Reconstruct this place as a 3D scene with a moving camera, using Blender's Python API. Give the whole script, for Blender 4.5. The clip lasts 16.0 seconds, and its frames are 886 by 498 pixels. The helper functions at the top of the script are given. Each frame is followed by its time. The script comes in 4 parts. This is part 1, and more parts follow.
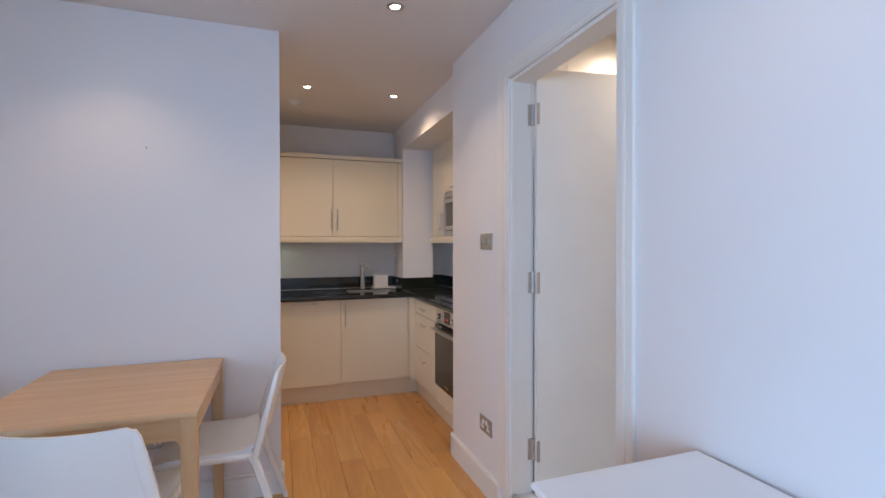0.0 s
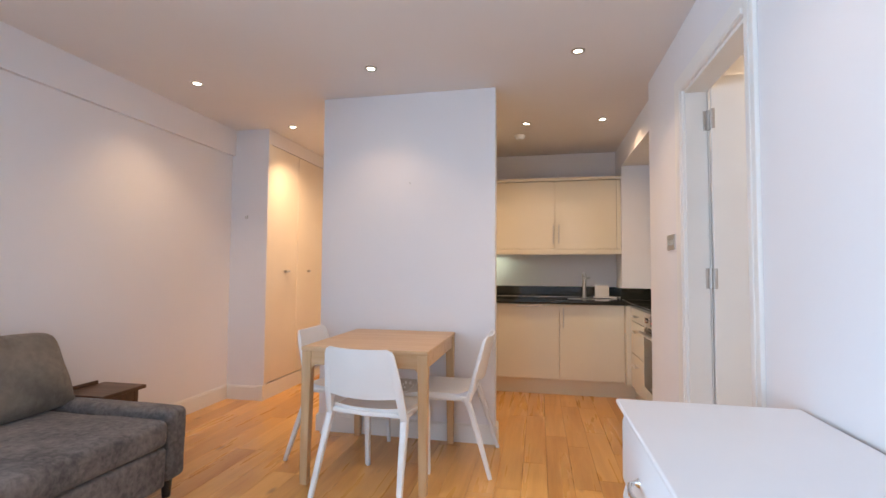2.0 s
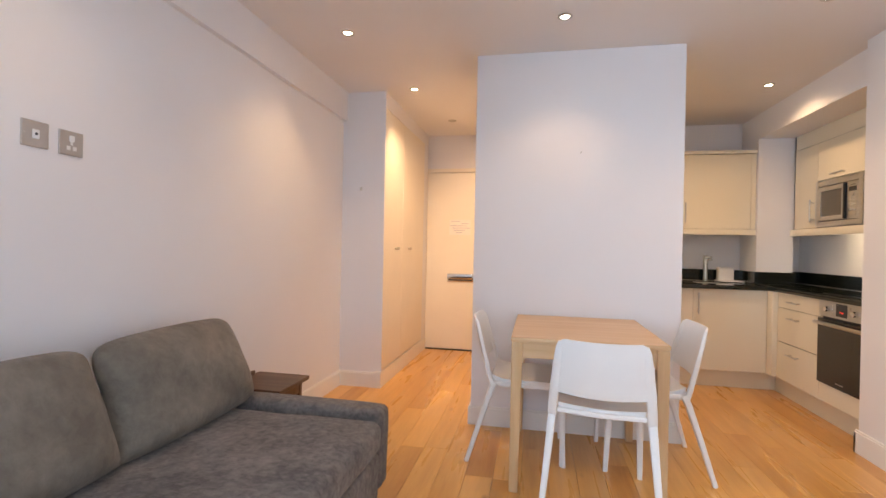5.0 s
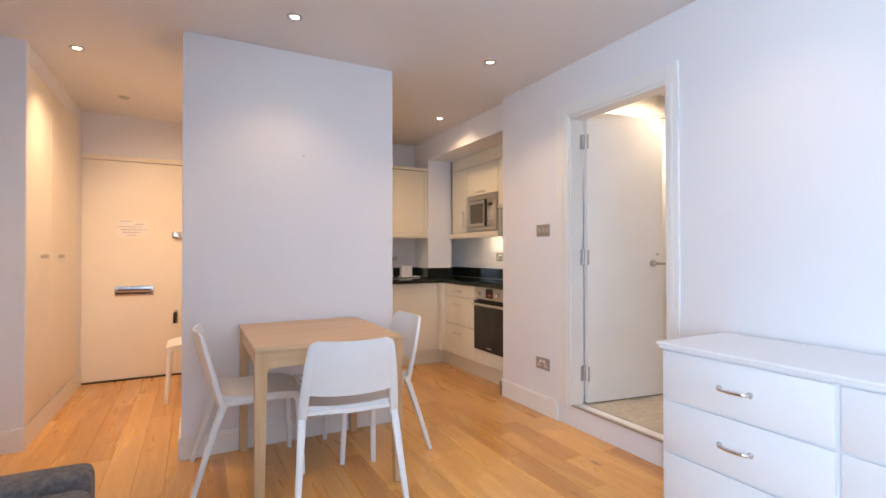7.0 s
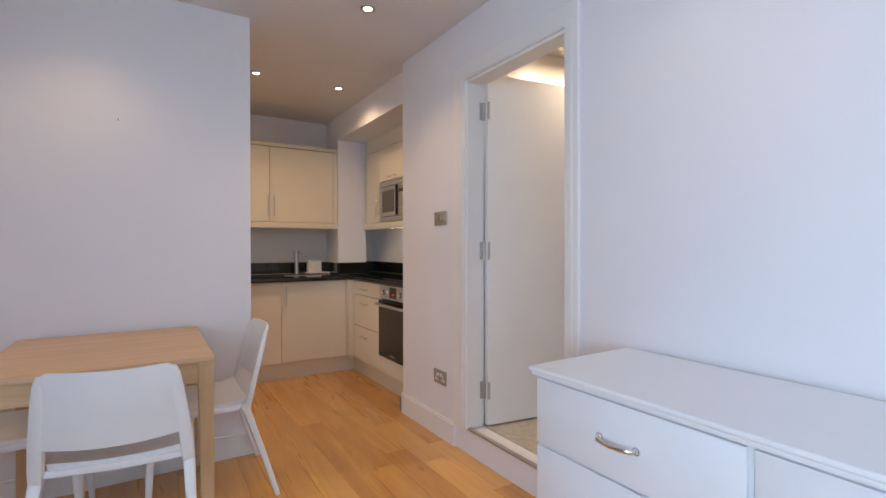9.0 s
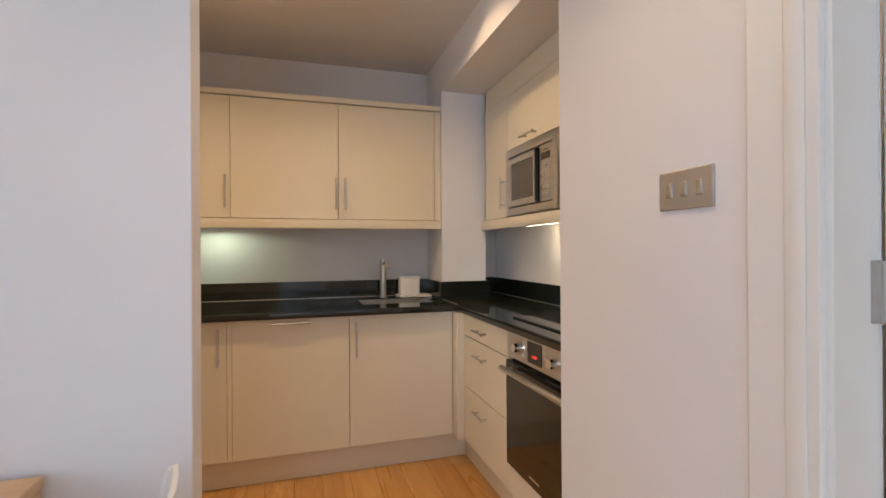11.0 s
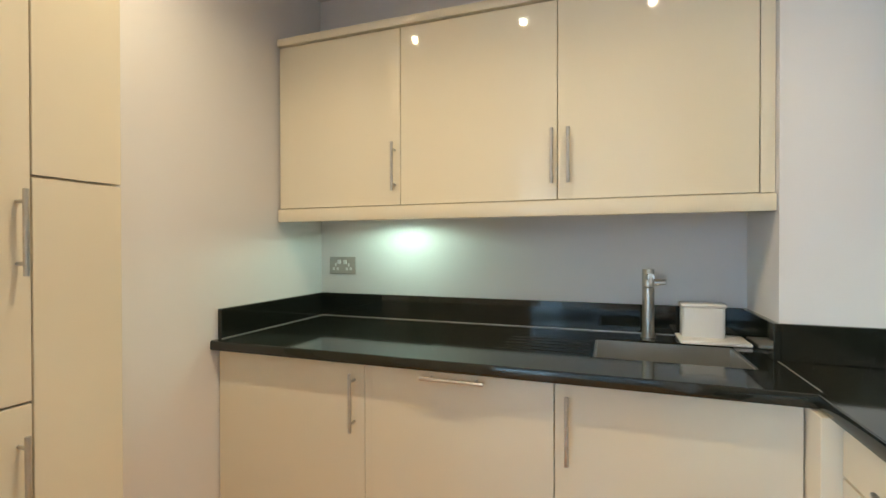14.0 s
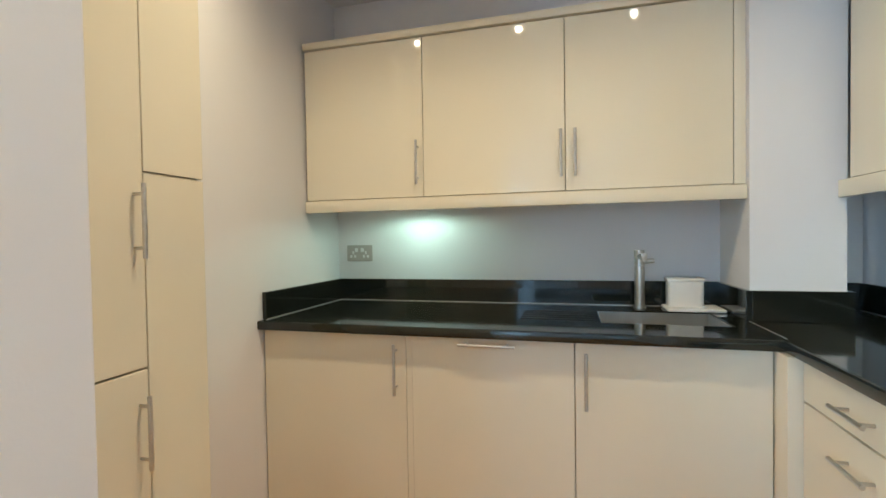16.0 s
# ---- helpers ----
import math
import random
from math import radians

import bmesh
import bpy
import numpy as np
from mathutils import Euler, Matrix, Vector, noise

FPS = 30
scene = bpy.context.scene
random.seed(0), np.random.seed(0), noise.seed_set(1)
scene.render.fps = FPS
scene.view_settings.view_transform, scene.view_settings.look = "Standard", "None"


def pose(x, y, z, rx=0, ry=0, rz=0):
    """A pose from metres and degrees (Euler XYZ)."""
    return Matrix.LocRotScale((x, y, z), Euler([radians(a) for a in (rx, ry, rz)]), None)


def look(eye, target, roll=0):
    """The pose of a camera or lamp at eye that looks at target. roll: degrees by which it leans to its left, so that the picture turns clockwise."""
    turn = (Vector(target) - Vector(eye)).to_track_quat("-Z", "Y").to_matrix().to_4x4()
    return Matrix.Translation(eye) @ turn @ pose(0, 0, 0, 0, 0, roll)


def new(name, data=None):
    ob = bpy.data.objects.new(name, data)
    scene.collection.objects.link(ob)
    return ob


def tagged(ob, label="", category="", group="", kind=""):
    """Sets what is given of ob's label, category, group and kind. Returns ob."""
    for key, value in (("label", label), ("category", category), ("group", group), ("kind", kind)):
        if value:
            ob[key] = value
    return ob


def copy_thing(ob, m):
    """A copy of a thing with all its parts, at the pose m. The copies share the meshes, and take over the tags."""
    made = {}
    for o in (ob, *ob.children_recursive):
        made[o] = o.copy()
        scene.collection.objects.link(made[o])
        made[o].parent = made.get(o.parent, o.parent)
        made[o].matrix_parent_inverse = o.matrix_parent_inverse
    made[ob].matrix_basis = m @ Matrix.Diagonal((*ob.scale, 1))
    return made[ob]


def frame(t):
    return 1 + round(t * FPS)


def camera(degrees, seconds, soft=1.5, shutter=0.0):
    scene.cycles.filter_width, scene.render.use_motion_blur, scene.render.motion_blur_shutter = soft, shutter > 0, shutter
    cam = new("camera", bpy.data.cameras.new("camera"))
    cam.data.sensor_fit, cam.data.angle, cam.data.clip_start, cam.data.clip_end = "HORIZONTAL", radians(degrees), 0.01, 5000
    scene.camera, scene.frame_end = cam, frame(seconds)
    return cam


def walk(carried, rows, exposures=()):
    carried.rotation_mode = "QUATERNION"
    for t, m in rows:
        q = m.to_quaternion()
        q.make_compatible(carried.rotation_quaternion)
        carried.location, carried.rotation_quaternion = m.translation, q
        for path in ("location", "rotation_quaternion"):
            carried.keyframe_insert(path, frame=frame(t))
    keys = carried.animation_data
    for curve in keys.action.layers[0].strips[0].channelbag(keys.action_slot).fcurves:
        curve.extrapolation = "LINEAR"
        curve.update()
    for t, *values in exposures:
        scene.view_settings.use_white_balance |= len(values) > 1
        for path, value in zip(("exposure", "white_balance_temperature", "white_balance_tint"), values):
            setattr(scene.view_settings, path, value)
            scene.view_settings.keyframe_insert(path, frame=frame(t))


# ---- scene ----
cam = camera(87.2, 16.0)
PATH = [
    (0, (0.075, 0.195, 1.326), (0.739, 2.082, 1.308), -0.1),
    (0.5, (0.24, 0.022, 1.313), (0.452, 2.011, 1.323), 0.2),
    (1, (0.287, -0.171, 1.255), (0.223, 1.827, 1.341), 0.3),
    (1.5, (0.312, -0.344, 1.191), (0.049, 1.636, 1.291), 0.3),
    (2, (0.376, -0.392, 1.176), (-0.028, 1.564, 1.268), 0.4),
    (2.5, (0.37, -0.41, 1.175), (-0.103, 1.532, 1.249), 0.6),
    (3, (0.306, -0.427, 1.178), (-0.257, 1.49, 1.258), 0.9),
    (3.5, (0.11, -0.45, 1.189), (-0.536, 1.442, 1.243), 1.2),
    (3.7, (0.007, -0.436, 1.188), (-0.645, 1.455, 1.22), 1.3),
    (5.8, (-1.194, -0.223, 1.173), (-1.078, 1.774, 1.168), 0.7),
    (6, (-1.235, -0.225, 1.173), (-0.944, 1.753, 1.171), 0.5),
    (6.5, (-1.206, -0.216, 1.172), (-0.531, 1.666, 1.187), 0.2),
    (7, (-1.15, -0.23, 1.171), (-0.209, 1.534, 1.192), -0.1),
    (7.5, (-1.059, -0.25, 1.171), (0.057, 1.409, 1.192), -0.3),
    (8, (-0.883, -0.258, 1.177), (0.285, 1.366, 1.179), -0.7),
    (8.5, (-0.593, -0.206, 1.174), (0.562, 1.427, 1.164), -0.6),
    (9, (-0.406, 0.013, 1.168), (0.661, 1.705, 1.159), -0.1),
    (9.5, (-0.272, 0.378, 1.197), (0.665, 2.145, 1.2), -0.1),
    (10, (-0.069, 0.792, 1.217), (0.697, 2.639, 1.231), -0.3),
    (12.3, (0.66, 2.478, 1.217), (1.185, 4.408, 1.185), -0.5),
    (12.5, (0.691, 2.554, 1.227), (1.201, 4.487, 1.168), -0.6),
    (13, (0.759, 2.68, 1.224), (1.035, 4.659, 1.14), -0.7),
    (13.5, (0.781, 2.795, 1.235), (0.598, 4.785, 1.181), -0.4),
    (14, (0.717, 2.855, 1.245), (0.034, 4.734, 1.23), -0.1),
    (14.5, (0.622, 2.851, 1.245), (-0.387, 4.577, 1.25), -0.1),
    (15, (0.597, 2.824, 1.237), (-0.511, 4.489, 1.221), -0.4),
    (15.5, (0.609, 2.742, 1.218), (-0.324, 4.51, 1.181), -0.6),
    (16, (0.556, 2.564, 1.218), (0.025, 4.492, 1.174), -0.9),
]
EXPOSURES = [(0.0, -0.09, 6300, 12), (0.5, -0.1, 6800, 12), (1.5, 0.18, 7000, 13), (3.5, 0.32, 7800, 14), (6.0, 0.44, 7450, 14), (7.0, 0.3, 7100, 14), (8.5, -0.15, 6950, 14), (10.0, -0.09, 7250, 13), (12.3, 0.42, 7000, 4), (13.5, 0.6, 6200, -4), (14.5, 0.72, 5800, -8), (16.0, 0.64, 5600, -8)]
walk(cam, [(t, look(eye, target, roll)) for t, eye, target, roll in PATH], EXPOSURES)

# ---- world, daylight and lamps ----
world = bpy.data.worlds.new("world")
scene.world = world
world.use_nodes = True
sky = world.node_tree.nodes.new("ShaderNodeTexSky")
sky.sky_type = "NISHITA"
sky.sun_disc = False
sky.sun_elevation, sky.sun_rotation = radians(40), radians(200)
world.node_tree.links.new(sky.outputs[0], world.node_tree.nodes["Background"].inputs[0])
world.node_tree.nodes["Background"].inputs[1].default_value = 0.12

DAY_W, SPOT_W, WARM = 95.0, 21.5, (1.0, 0.70, 0.44)
CEIL = 2.465


def area_lamp(name, eye, target, sx, sy, watts, colour, spread=180):
    d = bpy.data.lights.new(name, "AREA")
    d.shape, d.size, d.size_y, d.energy, d.color = "RECTANGLE", sx, sy, watts, colour
    d.spread = radians(spread)
    ob = new(name, d)
    ob.matrix_world = look(eye, target)
    return ob


def spot_lamp(x, y, z, watts, colour, angle=112, blend=0.85, size=0.016, lean=(0, 0)):
    d = bpy.data.lights.new("spot_lamp", "SPOT")
    d.energy, d.color, d.spot_size, d.spot_blend, d.shadow_soft_size = watts, colour, radians(angle), blend, size
    ob = new("spot_lamp", d)
    ob.matrix_world = look((x, y, z), (x + lean[0], y + 0.001 + lean[1], z - 1))
    return ob


area_lamp("window_daylight", (-0.58, -2.08, 1.16), (-0.58, 2.0, 1.16), 0.9, 2.2, DAY_W * 0.12, (0.32, 0.60, 1.0))
# Lamp of the added, unseen side window; it brightens the right wall.
area_lamp("added_side_daylight", (-2.39, -1.15, 1.35), (1.0, -1.15, 1.35), 1.1, 1.5, DAY_W * 0.82, (0.48, 0.71, 1.0), 146)
SPOTS = ((-1.95, 2.375), (-0.675, 2.375), (0.603, 2.375), (-0.367, 3.684), (0.269, 3.684), (0.905, 3.684), (-1.805, 3.404),
         (-1.95, 0.8), (0.603, 0.8))
for sx, sy in SPOTS:
    if sx < -1 and sy > 3:
        spot_lamp(sx, sy, CEIL - 0.02, SPOT_W * 5.0, WARM, 120, 1.0, lean=(0.36, 0.48))
    elif sy > 3:
        spot_lamp(sx, sy, CEIL - 0.02, SPOT_W * (0.75 if sx < 0 else 0.95 if sx < 0.5 else 0.85), WARM, 150, 1.0)
    else:
        spot_lamp(sx, sy, CEIL - 0.02, SPOT_W * (0.55 if sx == -0.675 else 0.34 if sy < 1 else 0.8), WARM)
spot_lamp(-0.17, 4.65, 1.366, 3.4, (0.80, 1.0, 0.78), 178, 0.3, 0.04)
area_lamp("strip_glow", (1.56, 3.80, 1.372), (1.56, 3.80, 0.5), 0.04, 0.26, 0.45, (1.0, 0.83, 0.55))
spot_lamp(2.0, 1.90, CEIL - 0.02, 56.0, (1.0, 0.80, 0.58), 170)


# ---- materials ----
def nodes_of(name):
    m = bpy.data.materials.new(name)
    m.use_nodes = True
    t = m.node_tree
    return m, t, t.nodes["Principled BSDF"], t.links


def paint(name, colour, rough=0.5, metal=0.0, vary=0.06, scale=3.0, grain=180.0, bump=0.04, coat=0.0, stretch=(1, 1, 1), spec=0.5):
    """A painted, plastic, metal or stone surface: broad mottling, fine grain, uneven gloss and slight relief."""
    m, t, b, link = nodes_of(name)
    co = t.nodes.new("ShaderNodeTexCoord")
    mp = t.nodes.new("ShaderNodeMapping")
    mp.inputs["Scale"].default_value = stretch
    link.new(co.outputs["Object"], mp.inputs["Vector"])
    big, fine = t.nodes.new("ShaderNodeTexNoise"), t.nodes.new("ShaderNodeTexNoise")
    big.inputs["Scale"].default_value, fine.inputs["Scale"].default_value = scale, grain
    big.inputs["Detail"].default_value, fine.inputs["Detail"].default_value = 5, 3
    for n in (big, fine):
        link.new(mp.outputs[0], n.inputs["Vector"])
    ramp = t.nodes.new("ShaderNodeMapRange")
    ramp.inputs["From Min"].default_value, ramp.inputs["From Max"].default_value = 0.3, 0.7
    ramp.inputs["To Min"].default_value, ramp.inputs["To Max"].default_value = 1 - vary, 1 + vary
    link.new(big.outputs["Fac"], ramp.inputs["Value"])
    mix = t.nodes.new("ShaderNodeVectorMath")
    mix.operation = "SCALE"
    mix.inputs[0].default_value = colour
    link.new(ramp.outputs[0], mix.inputs["Scale"])
    link.new(mix.outputs[0], b.inputs["Base Color"])
    gloss = t.nodes.new("ShaderNodeMapRange")
    gloss.inputs["To Min"].default_value, gloss.inputs["To Max"].default_value = rough * 0.85, min(1, rough * 1.15)
    link.new(big.outputs["Fac"], gloss.inputs["Value"])
    link.new(gloss.outputs[0], b.inputs["Roughness"])
    b.inputs["Metallic"].default_value = metal
    b.inputs["Coat Weight"].default_value = coat
    b.inputs["Coat Roughness"].default_value = 0.05
    b.inputs["Specular IOR Level"].default_value = spec
    if bump:
        bp = t.nodes.new("ShaderNodeBump")
        bp.inputs["Strength"].default_value, bp.inputs["Distance"].default_value = bump, 0.004
        link.new(fine.outputs["Fac"], bp.inputs["Height"])
        link.new(bp.outputs[0], b.inputs["Normal"])
    return m


def wood(name, light, dark, along="y", rough=0.38, scale=1.0, per_piece=0.0, knots=False, coat=0.0):
    """Timber with long grain along one axis, tone by piece and, for boards, knots."""
    m, t, b, link = nodes_of(name)
    co = t.nodes.new("ShaderNodeTexCoord")
    info = t.nodes.new("ShaderNodeObjectInfo")
    shift = t.nodes.new("ShaderNodeVectorMath")
    shift.operation = "MULTIPLY_ADD"
    shift.inputs[1].default_value = (17, 23, 5)
    link.new(info.outputs["Random"], shift.inputs[0])
    link.new(co.outputs["Object"], shift.inputs[2])
    mp = t.nodes.new("ShaderNodeMapping")
    s = [14 * scale] * 3
    s["xyz".index(along)] = 0.9 * scale
    mp.inputs["Scale"].default_value = s
    link.new(shift.outputs[0], mp.inputs["Vector"])
    grain, fine = t.nodes.new("ShaderNodeTexNoise"), t.nodes.new("ShaderNodeTexNoise")
    grain.inputs["Scale"].default_value, grain.inputs["Detail"].default_value = 1.0, 6
    grain.inputs["Distortion"].default_value = 0.8
    fine.inputs["Scale"].default_value, fine.inputs["Detail"].default_value = 7.0, 4
    link.new(mp.outputs[0], grain.inputs["Vector"])
    link.new(mp.outputs[0], fine.inputs["Vector"])
    add = t.nodes.new("ShaderNodeMath")
    add.operation = "MULTIPLY_ADD"
    add.inputs[1].default_value = 0.35
    link.new(fine.outputs["Fac"], add.inputs[0])
    link.new(grain.outputs["Fac"], add.inputs[2])
    tone = t.nodes.new("ShaderNodeMath")
    tone.operation = "MULTIPLY_ADD"
    tone.inputs[1].default_value = per_piece
    link.new(info.outputs["Random"], tone.inputs[0])
    link.new(add.outputs[0], tone.inputs[2])
    ramp = t.nodes.new("ShaderNodeMapRange")
    ramp.inputs["From Min"].default_value, ramp.inputs["From Max"].default_value = 0.42, 0.95 + per_piece * 0.8
    link.new(tone.outputs[0], ramp.inputs["Value"])
    mix = t.nodes.new("ShaderNodeMix")
    mix.data_type = "RGBA"
    mix.inputs["A"].default_value, mix.inputs["B"].default_value = (*light, 1), (*dark, 1)
    link.new(ramp.outputs[0], mix.inputs["Factor"])
    last = mix.outputs["Result"]
    if knots:
        vo = t.nodes.new("ShaderNodeTexVoronoi")
        kmap = t.nodes.new("ShaderNodeMapping")
        kmap.inputs["Scale"].default_value = (5.0, 2.2, 1)
        link.new(shift.outputs[0], kmap.inputs["Vector"])
        link.new(kmap.outputs[0], vo.inputs["Vector"])
        vo.inputs["Scale"].default_value = 1.0
        kr = t.nodes.new("ShaderNodeMapRange")
        kr.inputs["From Min"].default_value, kr.inputs["From Max"].default_value = 0.03, 0.12
        kr.inputs["To Min"].default_value, kr.inputs["To Max"].default_value = 0.6, 0.0
        link.new(vo.outputs["Distance"], kr.inputs["Value"])
        km = t.nodes.new("ShaderNodeMix")
        km.data_type = "RGBA"
        km.inputs["B"].default_value = (0.13, 0.05, 0.015, 1)
        link.new(last, km.inputs["A"])
        link.new(kr.outputs[0], km.inputs["Factor"])
        last = km.outputs["Result"]
    link.new(last, b.inputs["Base Color"])
    rr = t.nodes.new("ShaderNodeMapRange")
    rr.inputs["To Min"].default_value, rr.inputs["To Max"].default_value = rough * 0.8, rough * 1.25
    link.new(grain.outputs["Fac"], rr.inputs["Value"])
    link.new(rr.outputs[0], b.inputs["Roughness"])
    b.inputs["Coat Weight"].default_value = coat
    b.inputs["Coat Roughness"].default_value = 0.2
    bp = t.nodes.new("ShaderNodeBump")
    bp.inputs["Strength"].default_value, bp.inputs["Distance"].default_value = 0.12, 0.002
    link.new(fine.outputs["Fac"], bp.inputs["Height"])
    link.new(bp.outputs[0], b.inputs["Normal"])
    return m


def glow(name, colour, strength):
    m, t, b, link = nodes_of(name)
    b.inputs["Base Color"].default_value = (*colour, 1)
    b.inputs["Emission Color"].default_value = (*colour, 1)
    b.inputs["Emission Strength"].default_value = strength
    return m


def fabric(name, dark, light, clump=34.0, crush=0.5):
    """Brushed chenille: broad shading of the nap, crushed clumps and a fine weave."""
    m, t, b, link = nodes_of(name)
    co = t.nodes.new("ShaderNodeTexCoord")
    broad, a, f = (t.nodes.new("ShaderNodeTexNoise") for _ in range(3))
    broad.inputs["Scale"].default_value, broad.inputs["Detail"].default_value = 5.0, 3
    a.inputs["Scale"].default_value, a.inputs["Detail"].default_value, a.inputs["Roughness"].default_value = clump, 5, 0.62
    a.inputs["Distortion"].default_value = 0.25
    f.inputs["Scale"].default_value, f.inputs["Detail"].default_value = 420, 2
    for n in (broad, a, f):
        link.new(co.outputs["Object"], n.inputs["Vector"])
    blend = t.nodes.new("ShaderNodeMix")
    blend.inputs["Factor"].default_value = crush
    link.new(broad.outputs["Fac"], blend.inputs["A"])
    link.new(a.outputs["Fac"], blend.inputs["B"])
    r = t.nodes.new("ShaderNodeMapRange")
    r.inputs["From Min"].default_value, r.inputs["From Max"].default_value = 0.38, 0.64
    link.new(blend.outputs["Result"], r.inputs["Value"])
    mix = t.nodes.new("ShaderNodeMix")
    mix.data_type = "RGBA"
    mix.inputs["A"].default_value, mix.inputs["B"].default_value = (*dark, 1), (*light, 1)
    link.new(r.outputs[0], mix.inputs["Factor"])
    link.new(mix.outputs["Result"], b.inputs["Base Color"])
    b.inputs["Roughness"].default_value = 0.92
    b.inputs["Sheen Weight"].default_value = 0.12
    b.inputs["Specular IOR Level"].default_value = 0.2
    low = t.nodes.new("ShaderNodeBump")
    low.inputs["Strength"].default_value, low.inputs["Distance"].default_value = 0.5, 0.012
    link.new(a.outputs["Fac"], low.inputs["Height"])
    bp = t.nodes.new("ShaderNodeBump")
    bp.inputs["Strength"].default_value, bp.inputs["Distance"].default_value = 0.4, 0.002
    link.new(f.outputs["Fac"], bp.inputs["Height"])
    link.new(low.outputs[0], bp.inputs["Normal"])
    link.new(bp.outputs[0], b.inputs["Normal"])
    return m


def granite(name):
    m, t, b, link = nodes_of(name)
    co = t.nodes.new("ShaderNodeTexCoord")
    v = t.nodes.new("ShaderNodeTexNoise")
    v.inputs["Scale"].default_value, v.inputs["Detail"].default_value = 260, 4
    link.new(co.outputs["Object"], v.inputs["Vector"])
    r = t.nodes.new("ShaderNodeMapRange")
    r.inputs["From Min"].default_value, r.inputs["From Max"].default_value = 0.62, 0.75
    link.new(v.outputs["Fac"], r.inputs["Value"])
    mix = t.nodes.new("ShaderNodeMix")
    mix.data_type = "RGBA"
    mix.inputs["A"].default_value, mix.inputs["B"].default_value = (0.011, 0.013, 0.010, 1), (0.06, 0.065, 0.055, 1)
    link.new(r.outputs[0], mix.inputs["Factor"])
    link.new(mix.outputs["Result"], b.inputs["Base Color"])
    b.inputs["Roughness"].default_value = 0.07
    b.inputs["Specular IOR Level"].default_value = 0.6
    return m


def glass(name, colour=(1, 1, 1)):
    m, t, b, link = nodes_of(name)
    b.inputs["Base Color"].default_value = (*colour, 1)
    b.inputs["Transmission Weight"].default_value = 1.0
    b.inputs["Roughness"].default_value = 0.0
    b.inputs["IOR"].default_value = 1.45
    return m


WALL = paint("wall_paint", (0.80, 0.785, 0.80), 0.6, vary=0.015, scale=1.5, grain=240, bump=0.05)
CEILING = paint("ceiling_paint", (0.78, 0.75, 0.74), 0.8, vary=0.02, scale=1.2, grain=200, bump=0.04)
GLOSSW = paint("white_gloss_paint", (0.82, 0.80, 0.77), 0.32, vary=0.02, scale=4, grain=90, bump=0.04)
DOORP = paint("cream_door_paint", (0.82, 0.745, 0.635), 0.35, vary=0.025, scale=3, grain=80, bump=0.04)
CREAM = paint("cream_gloss_laminate", (0.79, 0.73, 0.595), 0.045, vary=0.015, scale=2, grain=60, bump=0.0, coat=0.0, spec=0.42)
CREAMM = paint("cream_matt_board", (0.78, 0.69, 0.53), 0.4, vary=0.02, scale=2, bump=0.02)
GRANITE = granite("black_granite")
STEEL = paint("brushed_steel", (0.58, 0.56, 0.53), 0.3, 1.0, vary=0.06, scale=4, grain=60, bump=0.03, stretch=(1, 1, 12))
SINKST = paint("sink_steel", (0.60, 0.59, 0.57), 0.32, 0.95, vary=0.05, scale=10, grain=80, bump=0.03)
CHROME = paint("polished_chrome", (0.75, 0.75, 0.76), 0.12, 1.0, vary=0.03, bump=0)
PLATE = paint("satin_plate", (0.50, 0.475, 0.45), 0.45, 0.75, vary=0.05, scale=20, grain=300, bump=0.03)
WHITEP = paint("white_plastic", (0.80, 0.80, 0.80), 0.36, vary=0.02, scale=6, grain=300, bump=0.05)
CHESTW = paint("white_lacquer", (0.82, 0.83, 0.86), 0.3, vary=0.015, scale=3, grain=160, bump=0.03)
BLACK = paint("black_plastic", (0.012, 0.012, 0.013), 0.3, vary=0.1)
DARKGLASS = paint("dark_oven_glass", (0.012, 0.011, 0.010), 0.06, vary=0.1, bump=0, spec=0.7)
MESHGLASS = paint("microwave_mesh_glass", (0.10, 0.092, 0.08), 0.22, vary=0.08, scale=8, grain=900, bump=0.05)
JOINT = paint("board_joint", (0.12, 0.055, 0.02), 0.7)
SEAL = paint("dark_joint", (0.03, 0.026, 0.02), 0.8)
BEECH = wood("beech_veneer", (0.68, 0.46, 0.27), (0.58, 0.365, 0.19), "x", 0.4, 1.6)
BEECHZ = wood("beech_leg", (0.66, 0.44, 0.25), (0.55, 0.34, 0.17), "z", 0.4, 1.6)
OAK = wood("oak_board", (0.80, 0.45, 0.145), (0.47, 0.21, 0.052), "y", 0.28, 1.0, 0.5, True, 0.3)
WALNUT = wood("dark_walnut", (0.13, 0.065, 0.035), (0.06, 0.028, 0.015), "x", 0.35, 1.3)
SOFA = fabric("grey_chenille", (0.084, 0.076, 0.075), (0.215, 0.190, 0.180), 38.0, 0.58)
CUSH = fabric("taupe_chenille", (0.140, 0.119, 0.098), (0.230, 0.200, 0.165), 26.0, 0.4)
CARPET = paint("beige_carpet", (0.50, 0.45, 0.38), 0.95, vary=0.12, scale=30, grain=500, bump=0.5)
PAPER = paint("white_paper", (0.82, 0.78, 0.72), 0.8, vary=0.03, scale=8)
INK = paint("grey_print", (0.47, 0.43, 0.50), 0.8, vary=0.05)
BULB = glow("lamp_glow", (1.0, 0.93, 0.80), 45.0)
TUBE = glow("strip_glow_tube", (1.0, 0.90, 0.70), 9.0)
RED = glow("red_digits", (1.0, 0.05, 0.04), 1.0)
REDP = paint("red_rocker", (0.35, 0.04, 0.03), 0.35)
PANE = glass("window_glass")


